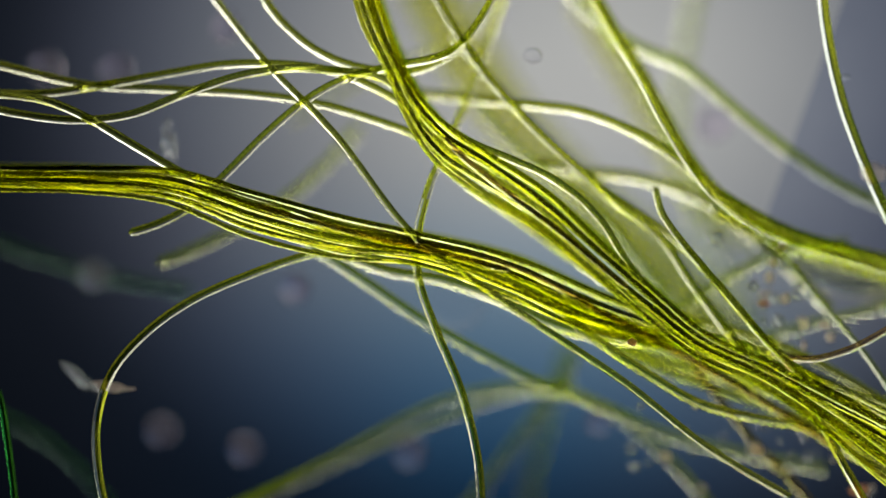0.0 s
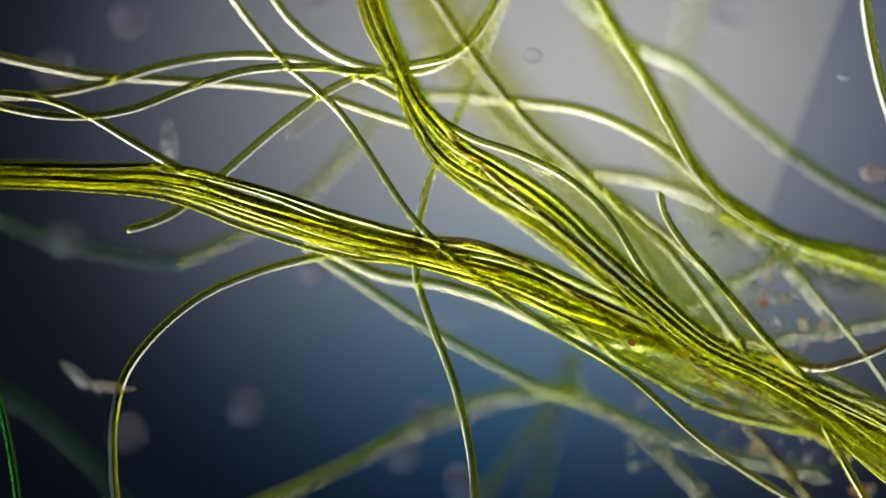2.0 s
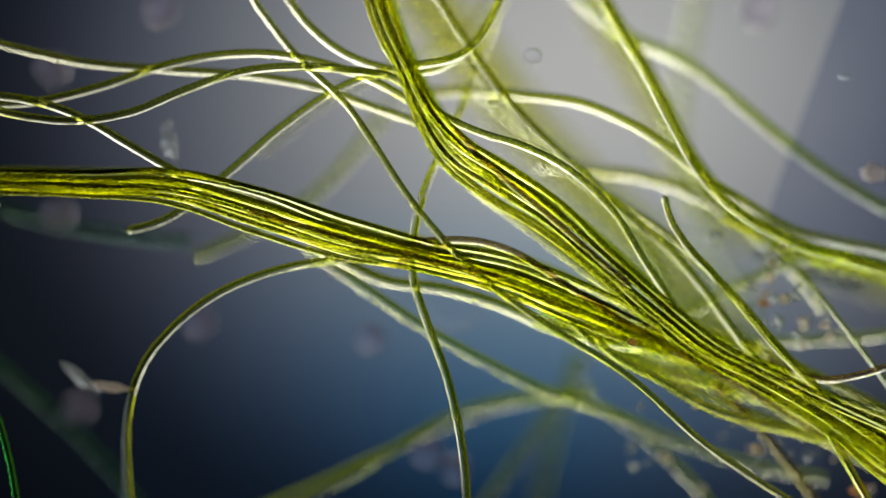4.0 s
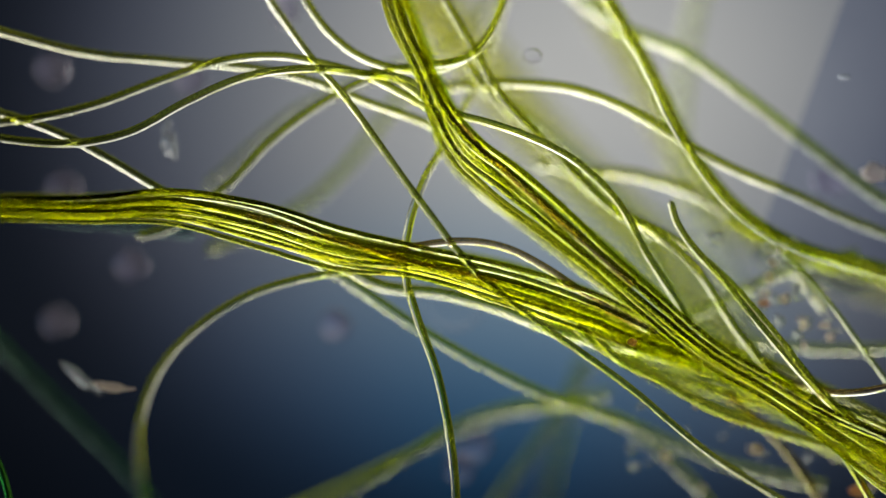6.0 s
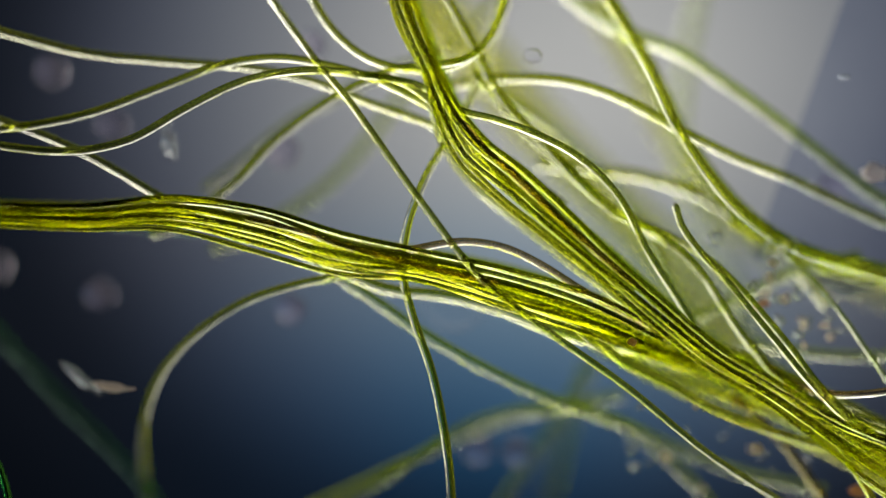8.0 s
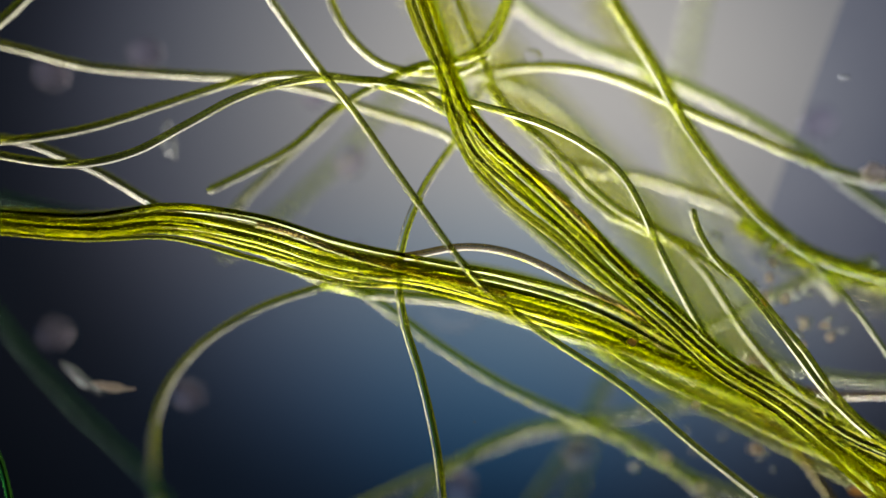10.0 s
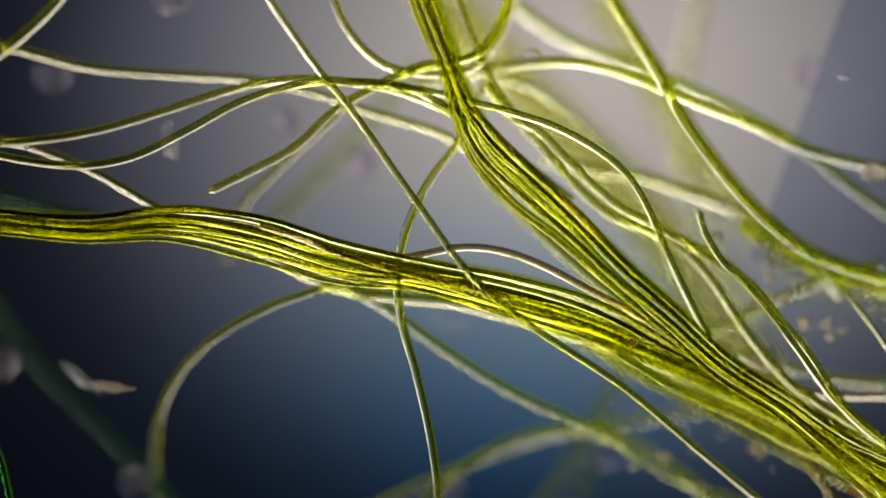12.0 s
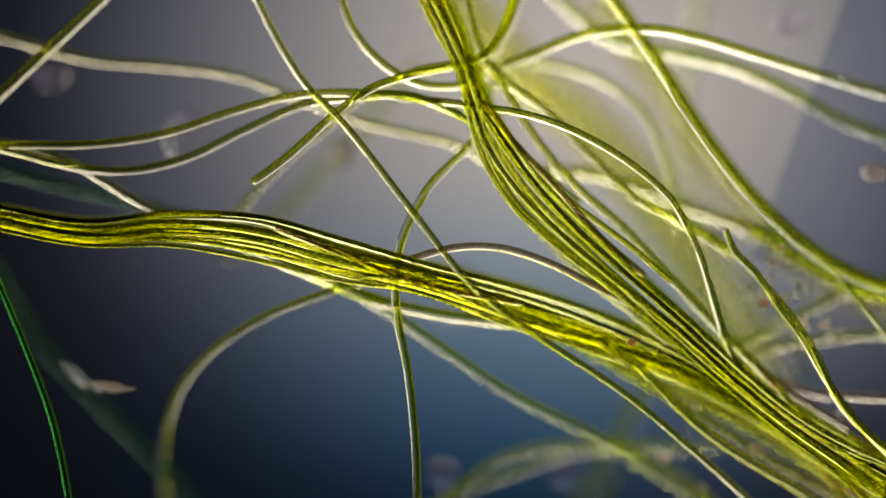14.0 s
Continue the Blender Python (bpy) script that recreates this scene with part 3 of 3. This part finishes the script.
for dx, dy, z in ((0, 0, -120), (40, -10, -140), (80, 10, -160)):
    filament("wide blurred yellow green filament in the tangle", [
        at(0, 720 + dx, -30, 775 + dx, 80, 825 + dx, 160 + dy, 900 + dx, 250 + dy, 990 + dx, 340 + dy, 1090 + dx, 430, 1180 + dx, 520, 1300 + dx, 650),
        at(6.5, 700 + dx, -30, 770 + dx, 60, 835 + dx, 135 + dy, 920 + dx, 240 + dy, 1010 + dx, 330 + dy, 1110 + dx, 430, 1200 + dx, 540, 1310 + dx, 670),
        at(11, 730 + dx, -30, 795 + dx, 60, 855 + dx, 125 + dy, 950 + dx, 220 + dy, 1050 + dx, 320 + dy, 1150 + dx, 440, 1230 + dx, 560, 1330 + dx, 700),
        at(14, 750 + dx, -30, 805 + dx, 50, 865 + dx, 110 + dy, 980 + dx, 200 + dy, 1090 + dx, 320 + dy, 1190 + dx, 450, 1270 + dx, 580, 1350 + dx, 720)], z, HAZE, 20, 24, group="upper tangle")
for dx, dy, z in ((-15, 20, -140),):
    filament("wide yellow green tube standing in for haze by the side knot", [(t, p + np.array((dx, dy))) for t, p in main_lead], z, HAZE, 22, 24, group="upper tangle")
filament("faint wide filament standing in the bright field", shifted(
    at(0, 1235, -40, 1215, 60, 1200, 150, 1195, 260, 1230, 370, 1330, 560), (6.5, 5, 0), (14, 10, 10)), -130, PALE, 13, 24)

filament("soft green filament between strand and field", [
    at(0, 800, 60, 850, 120, 920, 195, 990, 265, 1060, 325, 1130, 385, 1200, 440, 1290, 550),
    at(6.5, 830, 120, 890, 190, 950, 255, 1010, 310, 1070, 360, 1130, 400, 1200, 440, 1300, 560),
    at(11, 860, 150, 900, 200, 950, 232, 1000, 280, 1050, 330, 1100, 370, 1160, 400, 1300, 490),
    at(14, 860, 110, 905, 152, 960, 190, 1005, 235, 1060, 290, 1110, 340, 1180, 382, 1330, 470)], {0: -32, 6.5: -26, 11: -14, 14: -20}, GREEN, 8)
filament("sharp brown banded filament with a blunt tip", [
    at(0, 1110, 510, 1050, 460, 990, 410, 930, 365, 870, 320, 810, 270, 760, 215),
    at(6.5, 1120, 505, 1060, 455, 1015, 415, 960, 365, 905, 315, 850, 260, 800, 200),
    at(11, 1130, 490, 1060, 420, 1020, 380, 970, 330, 920, 280, 870, 230, 830, 190),
    at(14, 1140, 487, 1080, 437, 1035, 390, 990, 338, 940, 285, 895, 235, 855, 180)], 6, BROWN, 5.8, tip=True)
filament("yellow green filament fanning out of the strand", [
    at(0, 770, 240, 830, 300, 900, 350, 970, 400, 1040, 460, 1130, 530),
    at(6.5, 810, 230, 860, 290, 920, 350, 980, 400, 1050, 460, 1140, 530),
    at(11, 850, 240, 900, 300, 950, 345, 1000, 390, 1060, 440, 1150, 530),
    at(14, 880, 215, 940, 290, 1000, 350, 1060, 395, 1120, 440, 1210, 520)], -4, CORD, 6)
filament("pale blurred filament arching over the strand", [
    at(0, 830, 165, 890, 235, 960, 300, 1040, 360, 1110, 430, 1160, 500, 1200, 560),
    at(6.5, 850, 150, 910, 190, 980, 240, 1050, 300, 1110, 370, 1160, 450, 1200, 540),
    at(11, 880, 135, 950, 160, 1020, 210, 1070, 260, 1115, 315, 1155, 380, 1200, 500),
    at(14, 900, 135, 945, 110, 1010, 122, 1075, 148, 1130, 190, 1170, 260, 1205, 420)], -48, PALE, 9, 24)

# blurred strands under the meeting of the two bundles, and in the side knot
bundle("blurred yellow green filament under the meeting bundles", [
    at(0, 960, 520, 1060, 580, 1160, 625, 1260, 660, 1370, 690, 1480, 730, 1600, 790, 1700, 840),
    at(6.5, 960, 545, 1060, 595, 1160, 645, 1260, 690, 1370, 725, 1480, 770, 1600, 830, 1700, 880),
    at(11, 960, 555, 1060, 605, 1160, 655, 1260, 705, 1370, 755, 1480, 810, 1600, 870, 1700, 920),
    at(14, 960, 565, 1060, 615, 1160, 665, 1260, 720, 1370, 780, 1480, 840, 1600, 900, 1700, 950)],
    (14, 20, 34, 44, 50, 54, 60, 60), 5, (DEEP, HAZE), "blurred strands", 21, -42, 0.9, 9)
bundle("blurred green filament in the side knot", [
    at(0, 1270, 370, 1350, 408, 1430, 438, 1510, 465, 1600, 500, 1700, 540),
    at(6.5, 1290, 385, 1370, 425, 1450, 458, 1520, 478, 1600, 505, 1700, 540),
    at(11, 1310, 395, 1390, 440, 1470, 480, 1540, 500, 1620, 520, 1700, 545),
    at(14, 1330, 400, 1410, 450, 1490, 495, 1560, 520, 1630, 540, 1700, 560)],
    (8, 14, 18, 22, 28, 34), 3, (DEEP, HAZE), "side knot", 22, -40, 0.6, 9)

# curled tips and crossings beside the two bundles
filament("green filament with a curled free tip", joined([
    at(0, 1160, 335, 1170, 375, 1200, 420, 1250, 480, 1300, 540, 1350, 600, 1400, 650),
    at(3, 1172, 345, 1180, 380, 1210, 430, 1260, 485, 1310, 545, 1360, 605, 1410, 655),
    at(6.5, 1190, 360, 1200, 395, 1235, 445, 1280, 495, 1325, 550, 1375, 610, 1430, 675),
    at(11, 1235, 375, 1245, 410, 1275, 460, 1320, 505, 1370, 565, 1415, 625, 1470, 700),
    at(14, 1285, 405, 1300, 445, 1335, 480, 1375, 540, 1420, 600, 1460, 670, 1520, 750)], 60, 60, 110, 75, 120, 75), (-10, -2, -2, -6, -10), OLIVE, 7, 20, tip=True)
filament("green filament beside the curled tip", joined([
    at(0, 1045, 320, 1190, 420, 1240, 470, 1295, 530, 1345, 590, 1400, 645),
    at(3, 1055, 325, 1200, 430, 1255, 485, 1310, 540, 1360, 600, 1410, 650),
    at(6.5, 1075, 365, 1225, 440, 1290, 495, 1340, 550, 1390, 610, 1440, 675),
    at(11, 1080, 380, 1260, 450, 1330, 505, 1380, 565, 1430, 625, 1480, 700),
    at(14, 1120, 350, 1290, 440, 1350, 500, 1400, 560, 1440, 620, 1490, 720)], 60, 60, 110, 75, 120, 75), (-28, -8, -4, -8, -12), GREEN, 7)
filament("brown filament curving in from the side", [
    at(0, 1640, 540, 1560, 590, 1500, 620, 1430, 636, 1360, 620, 1290, 570),
    at(3, 1640, 590, 1568, 630, 1510, 650, 1450, 660, 1380, 640, 1300, 590),
    at(6.5, 1640, 670, 1568, 690, 1520, 697, 1460, 695, 1390, 670, 1310, 610),
    at(14, 1640, 700, 1568, 705, 1520, 702, 1460, 700, 1390, 680, 1310, 630)], {0: (0, 0, -2, -20, -28), 6.5: (-3, -3, -6, -24, -30), 11: (-25, -25, -25, -28, -32), 14: -30}, BROWN, 7)
filament("pale blurred filament crossing to the side", [
    at(0, 1640, 520, 1540, 550, 1450, 570, 1380, 590, 1300, 620),
    at(6.5, 1640, 610, 1568, 620, 1480, 622, 1400, 615, 1300, 600),
    at(11, 1640, 670, 1560, 678, 1480, 670, 1400, 650, 1300, 620),
    at(14, 1640, 590, 1540, 592, 1460, 600, 1380, 612, 1300, 640)], -42, PALE, 10, 24)
filament("pale blurred filament crossing behind both bundles", [
    at(0, 1500, 430, 1400, 445, 1320, 475, 1250, 515, 1180, 560, 1100, 600),
    at(6.5, 1520, 450, 1430, 470, 1340, 505, 1260, 545, 1180, 580, 1100, 610),
    at(11, 1560, 465, 1470, 490, 1380, 525, 1310, 560, 1230, 600, 1150, 640),
    at(14, 1640, 490, 1520, 510, 1430, 550, 1350, 590, 1270, 630, 1190, 680)], -42, PALE, 11, 24)
filament("thin pale filament below the side knot", [
    at(0, 1330, 400, 1390, 455, 1450, 530, 1510, 600, 1568, 680, 1620, 760),
    at(6.5, 1360, 420, 1420, 480, 1480, 550, 1530, 620, 1580, 690, 1640, 770),
    at(11, 1420, 440, 1480, 500, 1530, 560, 1580, 630, 1640, 710, 1690, 790),
    at(14, 1440, 440, 1500, 510, 1550, 570, 1600, 640, 1660, 720, 1710, 800)], -16, PALE, 5)
filament("pale filament parting from the cord", [
    at(0, 1000, 560, 1080, 620, 1150, 665, 1240, 715, 1340, 740, 1450, 760, 1600, 790),
    at(6.5, 1020, 580, 1100, 640, 1180, 680, 1260, 725, 1360, 760, 1460, 790, 1600, 830),
    at(11, 1050, 600, 1130, 650, 1220, 700, 1300, 735, 1390, 780, 1480, 820, 1600, 880),
    at(14, 1060, 600, 1150, 670, 1220, 740, 1300, 800, 1400, 860, 1480, 910, 1600, 980)], (-4, -12, -30), GREEN, 9)
filament("blurred brown filament below the cord", [
    at(0, 1230, 650, 1300, 740, 1350, 800, 1400, 850, 1450, 910),
    at(6.5, 1290, 700, 1360, 760, 1410, 820, 1450, 880, 1480, 930),
    at(11, 1330, 720, 1400, 780, 1440, 830, 1480, 890, 1510, 940),
    at(14, 1390, 760, 1440, 810, 1480, 860, 1520, 920, 1550, 970)], -34, UMBER, 8)
filament("green filament hanging below the meeting of the bundles", [
    at(0, 1400, 660, 1440, 720, 1480, 800, 1520, 870, 1560, 940),
    at(6.5, 1430, 700, 1470, 770, 1510, 830, 1545, 890, 1580, 950),
    at(11, 1470, 740, 1510, 800, 1545, 850, 1580, 910, 1620, 970),
    at(14, 1520, 800, 1560, 850, 1600, 900, 1640, 960, 1680, 1020)], -5, GREEN, 8)
filament("pale soft filament along the cord's lower edge", [
    at(0, 545, 412, 615, 452, 680, 478, 780, 495, 880, 528, 980, 575, 1080, 600, 1200, 610),
    at(6.5, 545, 436, 615, 478, 680, 508, 780, 520, 880, 545, 980, 585, 1080, 610, 1200, 630),
    at(11, 440, 430, 600, 510, 700, 525, 800, 535, 900, 560, 1000, 590, 1100, 620, 1220, 660),
    at(14, 420, 430, 560, 490, 680, 535, 800, 560, 920, 575, 1040, 605, 1160, 670, 1280, 780)], -20, GREEN, 11)
filament("brown banded filament arching out of the cord", joined([
    at(0, 640, 400, 730, 428, 820, 445, 900, 470, 980, 505, 1050, 545, 1150, 600),
    at(3, 690, 440, 770, 425, 850, 428, 920, 455, 990, 500, 1060, 545, 1150, 600),
    at(6.5, 650, 460, 740, 437, 820, 427, 890, 437, 960, 470, 1030, 515, 1130, 570),
    at(11, 650, 470, 740, 452, 820, 438, 890, 445, 960, 470, 1040, 512, 1130, 560),
    at(14, 660, 490, 740, 455, 820, 437, 890, 440, 970, 465, 1060, 510, 1160, 560)], 110, 60, 120, 70, 130, 80), (-14, 2, 4, 3, -4, -20, -24, -24), BROWN, 7)
filament("fine brown filament lying on the cord with a free tip", [
    at(0, 900, 478, 830, 462, 750, 440, 670, 425, 600, 405, 520, 385, 440, 360),
    at(6.5, 880, 500, 810, 485, 740, 468, 670, 450, 600, 430, 520, 405, 440, 385),
    at(11, 900, 527, 830, 508, 750, 490, 670, 470, 600, 448, 520, 418, 440, 395),
    at(14, 925, 537, 850, 525, 770, 508, 690, 485, 620, 455, 540, 425, 450, 390)], 5, BROWN, 6, tip=True)
filament("pale filament beside the strand", [
    at(0, 735, 190, 765, 260, 820, 320, 900, 375, 990, 440, 1080, 505, 1170, 560),
    at(6.5, 760, 160, 780, 250, 830, 320, 910, 385, 1000, 455, 1100, 530, 1180, 580),
    at(11, 800, 170, 830, 260, 870, 330, 940, 400, 1030, 480, 1120, 550, 1220, 620),
    at(14, 825, 170, 850, 260, 890, 330, 950, 400, 1030, 480, 1130, 560, 1230, 640)], (-8, -22, -22, -8), GREEN, 10)


# ---- floating cells, bubbles and grains ----
def speck_material(name, tint, flesh, dense, ior, rough=0.1):
    n = Nodes(name)
    co = n.add("ShaderNodeTexCoord").outputs["Object"]
    cloud = n.add("ShaderNodeTexNoise", {"Vector": co, "Scale": 160.0, "Detail": 3.0}).outputs[0]
    fine = n.add("ShaderNodeTexNoise", {"Vector": co, "Scale": 600.0, "Detail": 2.0}).outputs[0]
    bump = n.add("ShaderNodeBump", {"Strength": 0.3, "Distance": 0.001, "Height": fine}).outputs[0]
    col = n.mix(n.math("MULTIPLY", cloud, 0.8), flesh, (0.75, 0.72, 0.70, 1))
    see = n.add("ShaderNodeBsdfTransparent", {0: tint})
    bend = n.add("ShaderNodeBsdfRefraction", {0: tint, "Roughness": rough, "IOR": ior, "Normal": bump})
    thru = n.add("ShaderNodeBsdfTranslucent", {0: col, "Normal": bump})
    a = n.add("ShaderNodeMixShader", {0: 0.5, 1: see.outputs[0], 2: bend.outputs[0]})
    b = n.add("ShaderNodeMixShader", {0: dense, 1: a.outputs[0], 2: thru.outputs[0]})
    return n.out(b.outputs[0])


CELL = speck_material("cell_lilac", (0.93, 0.90, 0.95, 1), (0.42, 0.38, 0.58, 1), 0.05, 1.06, 0.12)
GRAIN = speck_material("grain_buff", (0.92, 0.86, 0.80, 1), (0.86, 0.74, 0.62, 1), 0.13, 1.15, 0.3)
FLAKE = speck_material("flake_grey", (0.92, 0.94, 0.95, 1), (0.72, 0.76, 0.76, 1), 0.07, 1.18, 0.15)
RUST = speck_material("crumb_rust", (0.75, 0.50, 0.34, 1), (0.50, 0.22, 0.08, 1), 0.35, 1.2, 0.3)
BUBBLE = speck_material("bubble_clear", (0.97, 0.97, 0.98, 1), (0.5, 0.5, 0.5, 1), 0.0, 1.05, 0.02)


def lump_mesh(name, mat, radius, squash, rough, seed, detail=3):
    """A rounded body with an uneven outline."""
    bm = bmesh.new()
    bmesh.ops.create_icosphere(bm, subdivisions=detail, radius=1.0)
    off = Vector((seed * 3.1, seed * 1.7, seed * 0.9))
    for v in bm.verts:
        k = 1 + rough * noise.noise(v.co * 1.6 + off) + rough * 0.5 * noise.noise(v.co * 4.0 + off)
        v.co = Vector((v.co.x * squash[0], v.co.y * squash[1], v.co.z * squash[2])) * k * radius * UNIT
    return link_mesh(name, bm, mat)


def cell(label, radius, depth, track, seed):
    """A round floating cell that drifts along its track of (t, x, y)."""
    ob = new("floating_cell", lump_mesh("floating_cell", CELL, radius, (1, 1.05, 0.8), 0.10, seed))
    tagged(ob, label, "floating cell", "floating cells")
    times, pts = [t for t, x, y in track], [np.array((x, y), float) for t, x, y in track]
    rows = []
    for t in SHOTS:
        x, y = glide(times, pts, t)
        m = Matrix.Translation(place(x, y, depth * LAYER)) @ pose(0, 0, 0, 4 * t, 3 * t, 9 * t + 40 * seed)
        rows.append((t, m))
    ob.matrix_world = rows[0][1]
    moving.append((ob, rows))


cell("pale lilac round cell drifting through the water", 30, -56, ((0, 165, 487), (1.5, 125, 435), (3, 100, 402), (6.5, 120, 312), (8, 200, 220), (11, 280, 40), (14, 340, -80)), 1)
cell("pale lilac round cell drifting under the cord", 29, -56, ((0, 523, 510), (1.5, 543, 480), (3, 585, 470), (6.5, 620, 450), (14, 640, 480)), 2)
cell("pale lilac round cell drifting through the water", 31, -58, ((0, 205, 122), (1.5, 215, 57), (3, 258, 5), (4.7, 300, 50), (6.5, 365, 180), (8, 505, 272), (9.5, 600, 282), (11, 640, 290), (12.5, 635, 290), (14, 603, 270)), 3)
cell("pale lilac round cell above the sharp filaments", 28, -60, ((0, 400, 48), (1.5, 550, 12), (3, 560, -40), (4.7, 500, -30), (6.5, 510, 40), (8, 555, 80), (9.5, 560, 140), (11, 545, 200), (12.5, 470, 215), (14, 335, 215)), 4)
cell("dim lilac round cell stuck near the rim", 31, -60, ((0, 82, 120), (1.5, 93, 120), (14, 90, 135)), 5)
cell("pale lilac round cell over the dark water", 29, -56, ((0, 900, 930), (1.5, 780, 800), (3, 692, 637), (6.5, 578, 565), (8, 515, 543), (9.5, 390, 650), (11, 255, 785), (12.5, 235, 880), (14, 200, 980)), 6)
cell("pale lilac round cell over the dark water", 30, -58, ((0, 432, 795), (1.5, 435, 745), (3, 417, 658), (4.7, 300, 520), (6.5, 215, 465), (8, 178, 522), (11, 50, 620), (14, -100, 690)), 7)
cell("dim lilac round cell over the dark water", 30, -60, ((0, 287, 762), (1.5, 245, 765), (3, 180, 770), (4.7, 120, 660), (6.5, 85, 540), (8, -10, 470), (11, -120, 440), (14, -160, 440)), 8)
cell("dim lilac round cell beside the blurred star", 31, -64, ((0, 725, 800), (1.5, 712, 800), (3, 722, 800), (6.5, 850, 785), (8, 845, 795), (11, 800, 880), (14, 785, 840)), 9)
cell("dim lilac round cell beside the blurred star", 28, -62, ((0, 860, 920), (3, 805, 835), (6.5, 820, 825), (8, 920, 800), (12.5, 1090, 810), (14, 1000, 840)), 10)
cell("faint round cell in the bright field", 32, -66, ((0, 1265, 220), (1.5, 1290, 85), (3, 1300, -60), (6.5, 1480, 340), (8, 1470, 330), (11, 1440, 160), (12.5, 1425, 120), (14, 1400, 40)), 11)
cell("small round cell near the side bundle", 25, -60, ((0, 1060, 745), (1.5, 1115, 705), (3, 1180, 680), (8, 1300, 640), (14, 1400, 620)), 12)


def still(name, label, category, mat, x, y, depth, radius, squash, rough, seed, turn=0.0, group="grains in the water"):
    ob = new(name, lump_mesh(name, mat, radius, squash, rough, seed))
    ob.matrix_world = Matrix.Translation(place(x, y, depth * LAYER)) @ pose(0, 0, 0, 0, 0, turn)
    return tagged(ob, label, category, group)


def dimming_wedge():
    """A thin tinted sheet behind the filaments, added to darken the field past one slanting edge."""
    bm = bmesh.new()
    rim = [(1513, -60), (1700, -60), (1700, 470), (1500, 520), (1330, 455)]
    low = [bm.verts.new(place(x, y, -45 * LAYER)) for x, y in rim]
    top = [bm.verts.new(place(x, y, -45 * LAYER + 4)) for x, y in rim]
    bm.faces.new(top[::-1])
    bm.faces.new(low)
    for i in range(5):
        bm.faces.new((low[i], top[i], top[(i + 1) % 5], low[(i + 1) % 5]))
    bmesh.ops.recalc_face_normals(bm, faces=bm.faces[:])
    n = Nodes("sheet_dimming")
    co = n.add("ShaderNodeTexCoord").outputs["Object"]
    cloud = n.add("ShaderNodeTexNoise", {"Vector": co, "Scale": 14.0, "Detail": 3.0}).outputs[0]
    see = n.add("ShaderNodeBsdfTransparent", {0: n.mix(cloud, (0.72, 0.75, 0.84, 1), (0.84, 0.86, 0.92, 1))})
    ob = new("field_dimming_sheet", link_mesh("field_dimming_sheet", bm, n.out(see.outputs[0]), False))
    tagged(ob, "thin tinted sheet dimming the field past a slanting edge", "film")


dimming_wedge()
# flakes that hang still in the water
still("debris_flake", "pale ragged flake hanging in the water", "flake", FLAKE, 300, 258, -26, 17, (0.8, 1.3, 0.5), 0.7, 21, 10)
still("debris_flake", "small pale flake hanging in the water", "flake", FLAKE, 294, 222, -28, 9, (0.7, 1.3, 0.5), 0.6, 22, -20)
still("debris_flake", "slender grey flake over the dark water", "flake", FLAKE, 142, 670, -22, 24, (1.7, 0.32, 0.4), 0.9, 23, -38)
still("debris_flake", "slender buff flake over the dark water", "flake", GRAIN, 198, 685, -18, 17, (1.8, 0.4, 0.4), 0.8, 24, -8)
still("debris_flake", "small grey flake in the bright field", "flake", FLAKE, 1265, 422, -26, 14, (1, 1, 0.6), 0.6, 25)
still("debris_flake", "buff flake beside the side rim", "flake", GRAIN, 1548, 306, -26, 18, (1.2, 0.8, 0.6), 0.6, 26)
still("debris_flake", "tiny grey flake near the side rim", "flake", FLAKE, 1494, 136, -12, 7, (1.4, 0.7, 0.6), 0.5, 27)
still("water_bubble", "tiny clear bubble with a dark rim", "bubble", BUBBLE, 943, 99, -16, 17, (1, 0.8, 0.8), 0.05, 28)
still("detritus_crumb", "reddish brown crumb caught in the long cord", "crumb", RUST, 1118, 606, -1, 8, (1, 0.8, 0.7), 0.6, 30)
rng = random.Random(5)
# loose heaps of grains below the side knot, and a scatter under the bundles
for hx, hy, count, spread in ((1362, 527, 13, 24), (1440, 566, 14, 26), (1385, 448, 7, 20), (1345, 795, 5, 9)):
    for i in range(count):
        mat, label = ((FLAKE, "pale grey crystal grain in a loose heap"), (GRAIN, "pale buff grain in a loose heap"), (FLAKE, "pale grey crystal grain in a loose heap"))[i % 3]
        still("mineral_grain", label, "grain", mat, hx + rng.gauss(0, spread), hy + rng.gauss(0, spread * 0.75), -24 + rng.uniform(-6, 6), rng.uniform(4, 10),
              (1, rng.uniform(0.5, 1.0), 0.7), 0.9, 40 + i + hx, rng.uniform(0, 180), "heap of grains")
still("detritus_crumb", "rusty crumb beside the heap of grains", "crumb", RUST, 1352, 536, -24, 7, (1.2, 0.8, 0.7), 0.7, 31)
still("detritus_crumb", "rusty crumb below the meeting bundles", "crumb", RUST, 1520, 868, -26, 12, (1.4, 0.8, 0.7), 0.7, 32)
for i in range(30):
    still("mineral_grain", "small pale grain scattered below the bundles", "grain", FLAKE if i % 4 else GRAIN,
          rng.uniform(1110, 1560), rng.uniform(690, 880), -34 + rng.uniform(-10, 10), rng.uniform(3.5, 9), (1, rng.uniform(0.6, 1.0), 0.7), 0.9, 70 + i, rng.uniform(0, 180), "scattered grains")
still("mineral_grain", "tiny bright grain over the dark water", "grain", FLAKE, 840, 747, 0, 2.2, (1, 1, 0.7), 0.3, 33, 0, "scattered grains")
still("water_bubble", "large faint clear bubble under the cord", "bubble", BUBBLE, 805, 525, -60, 62, (1, 1, 0.25), 0.02, 34)


def motions():
    for ob, rows in moving:
        walk(ob, rows)


motions()
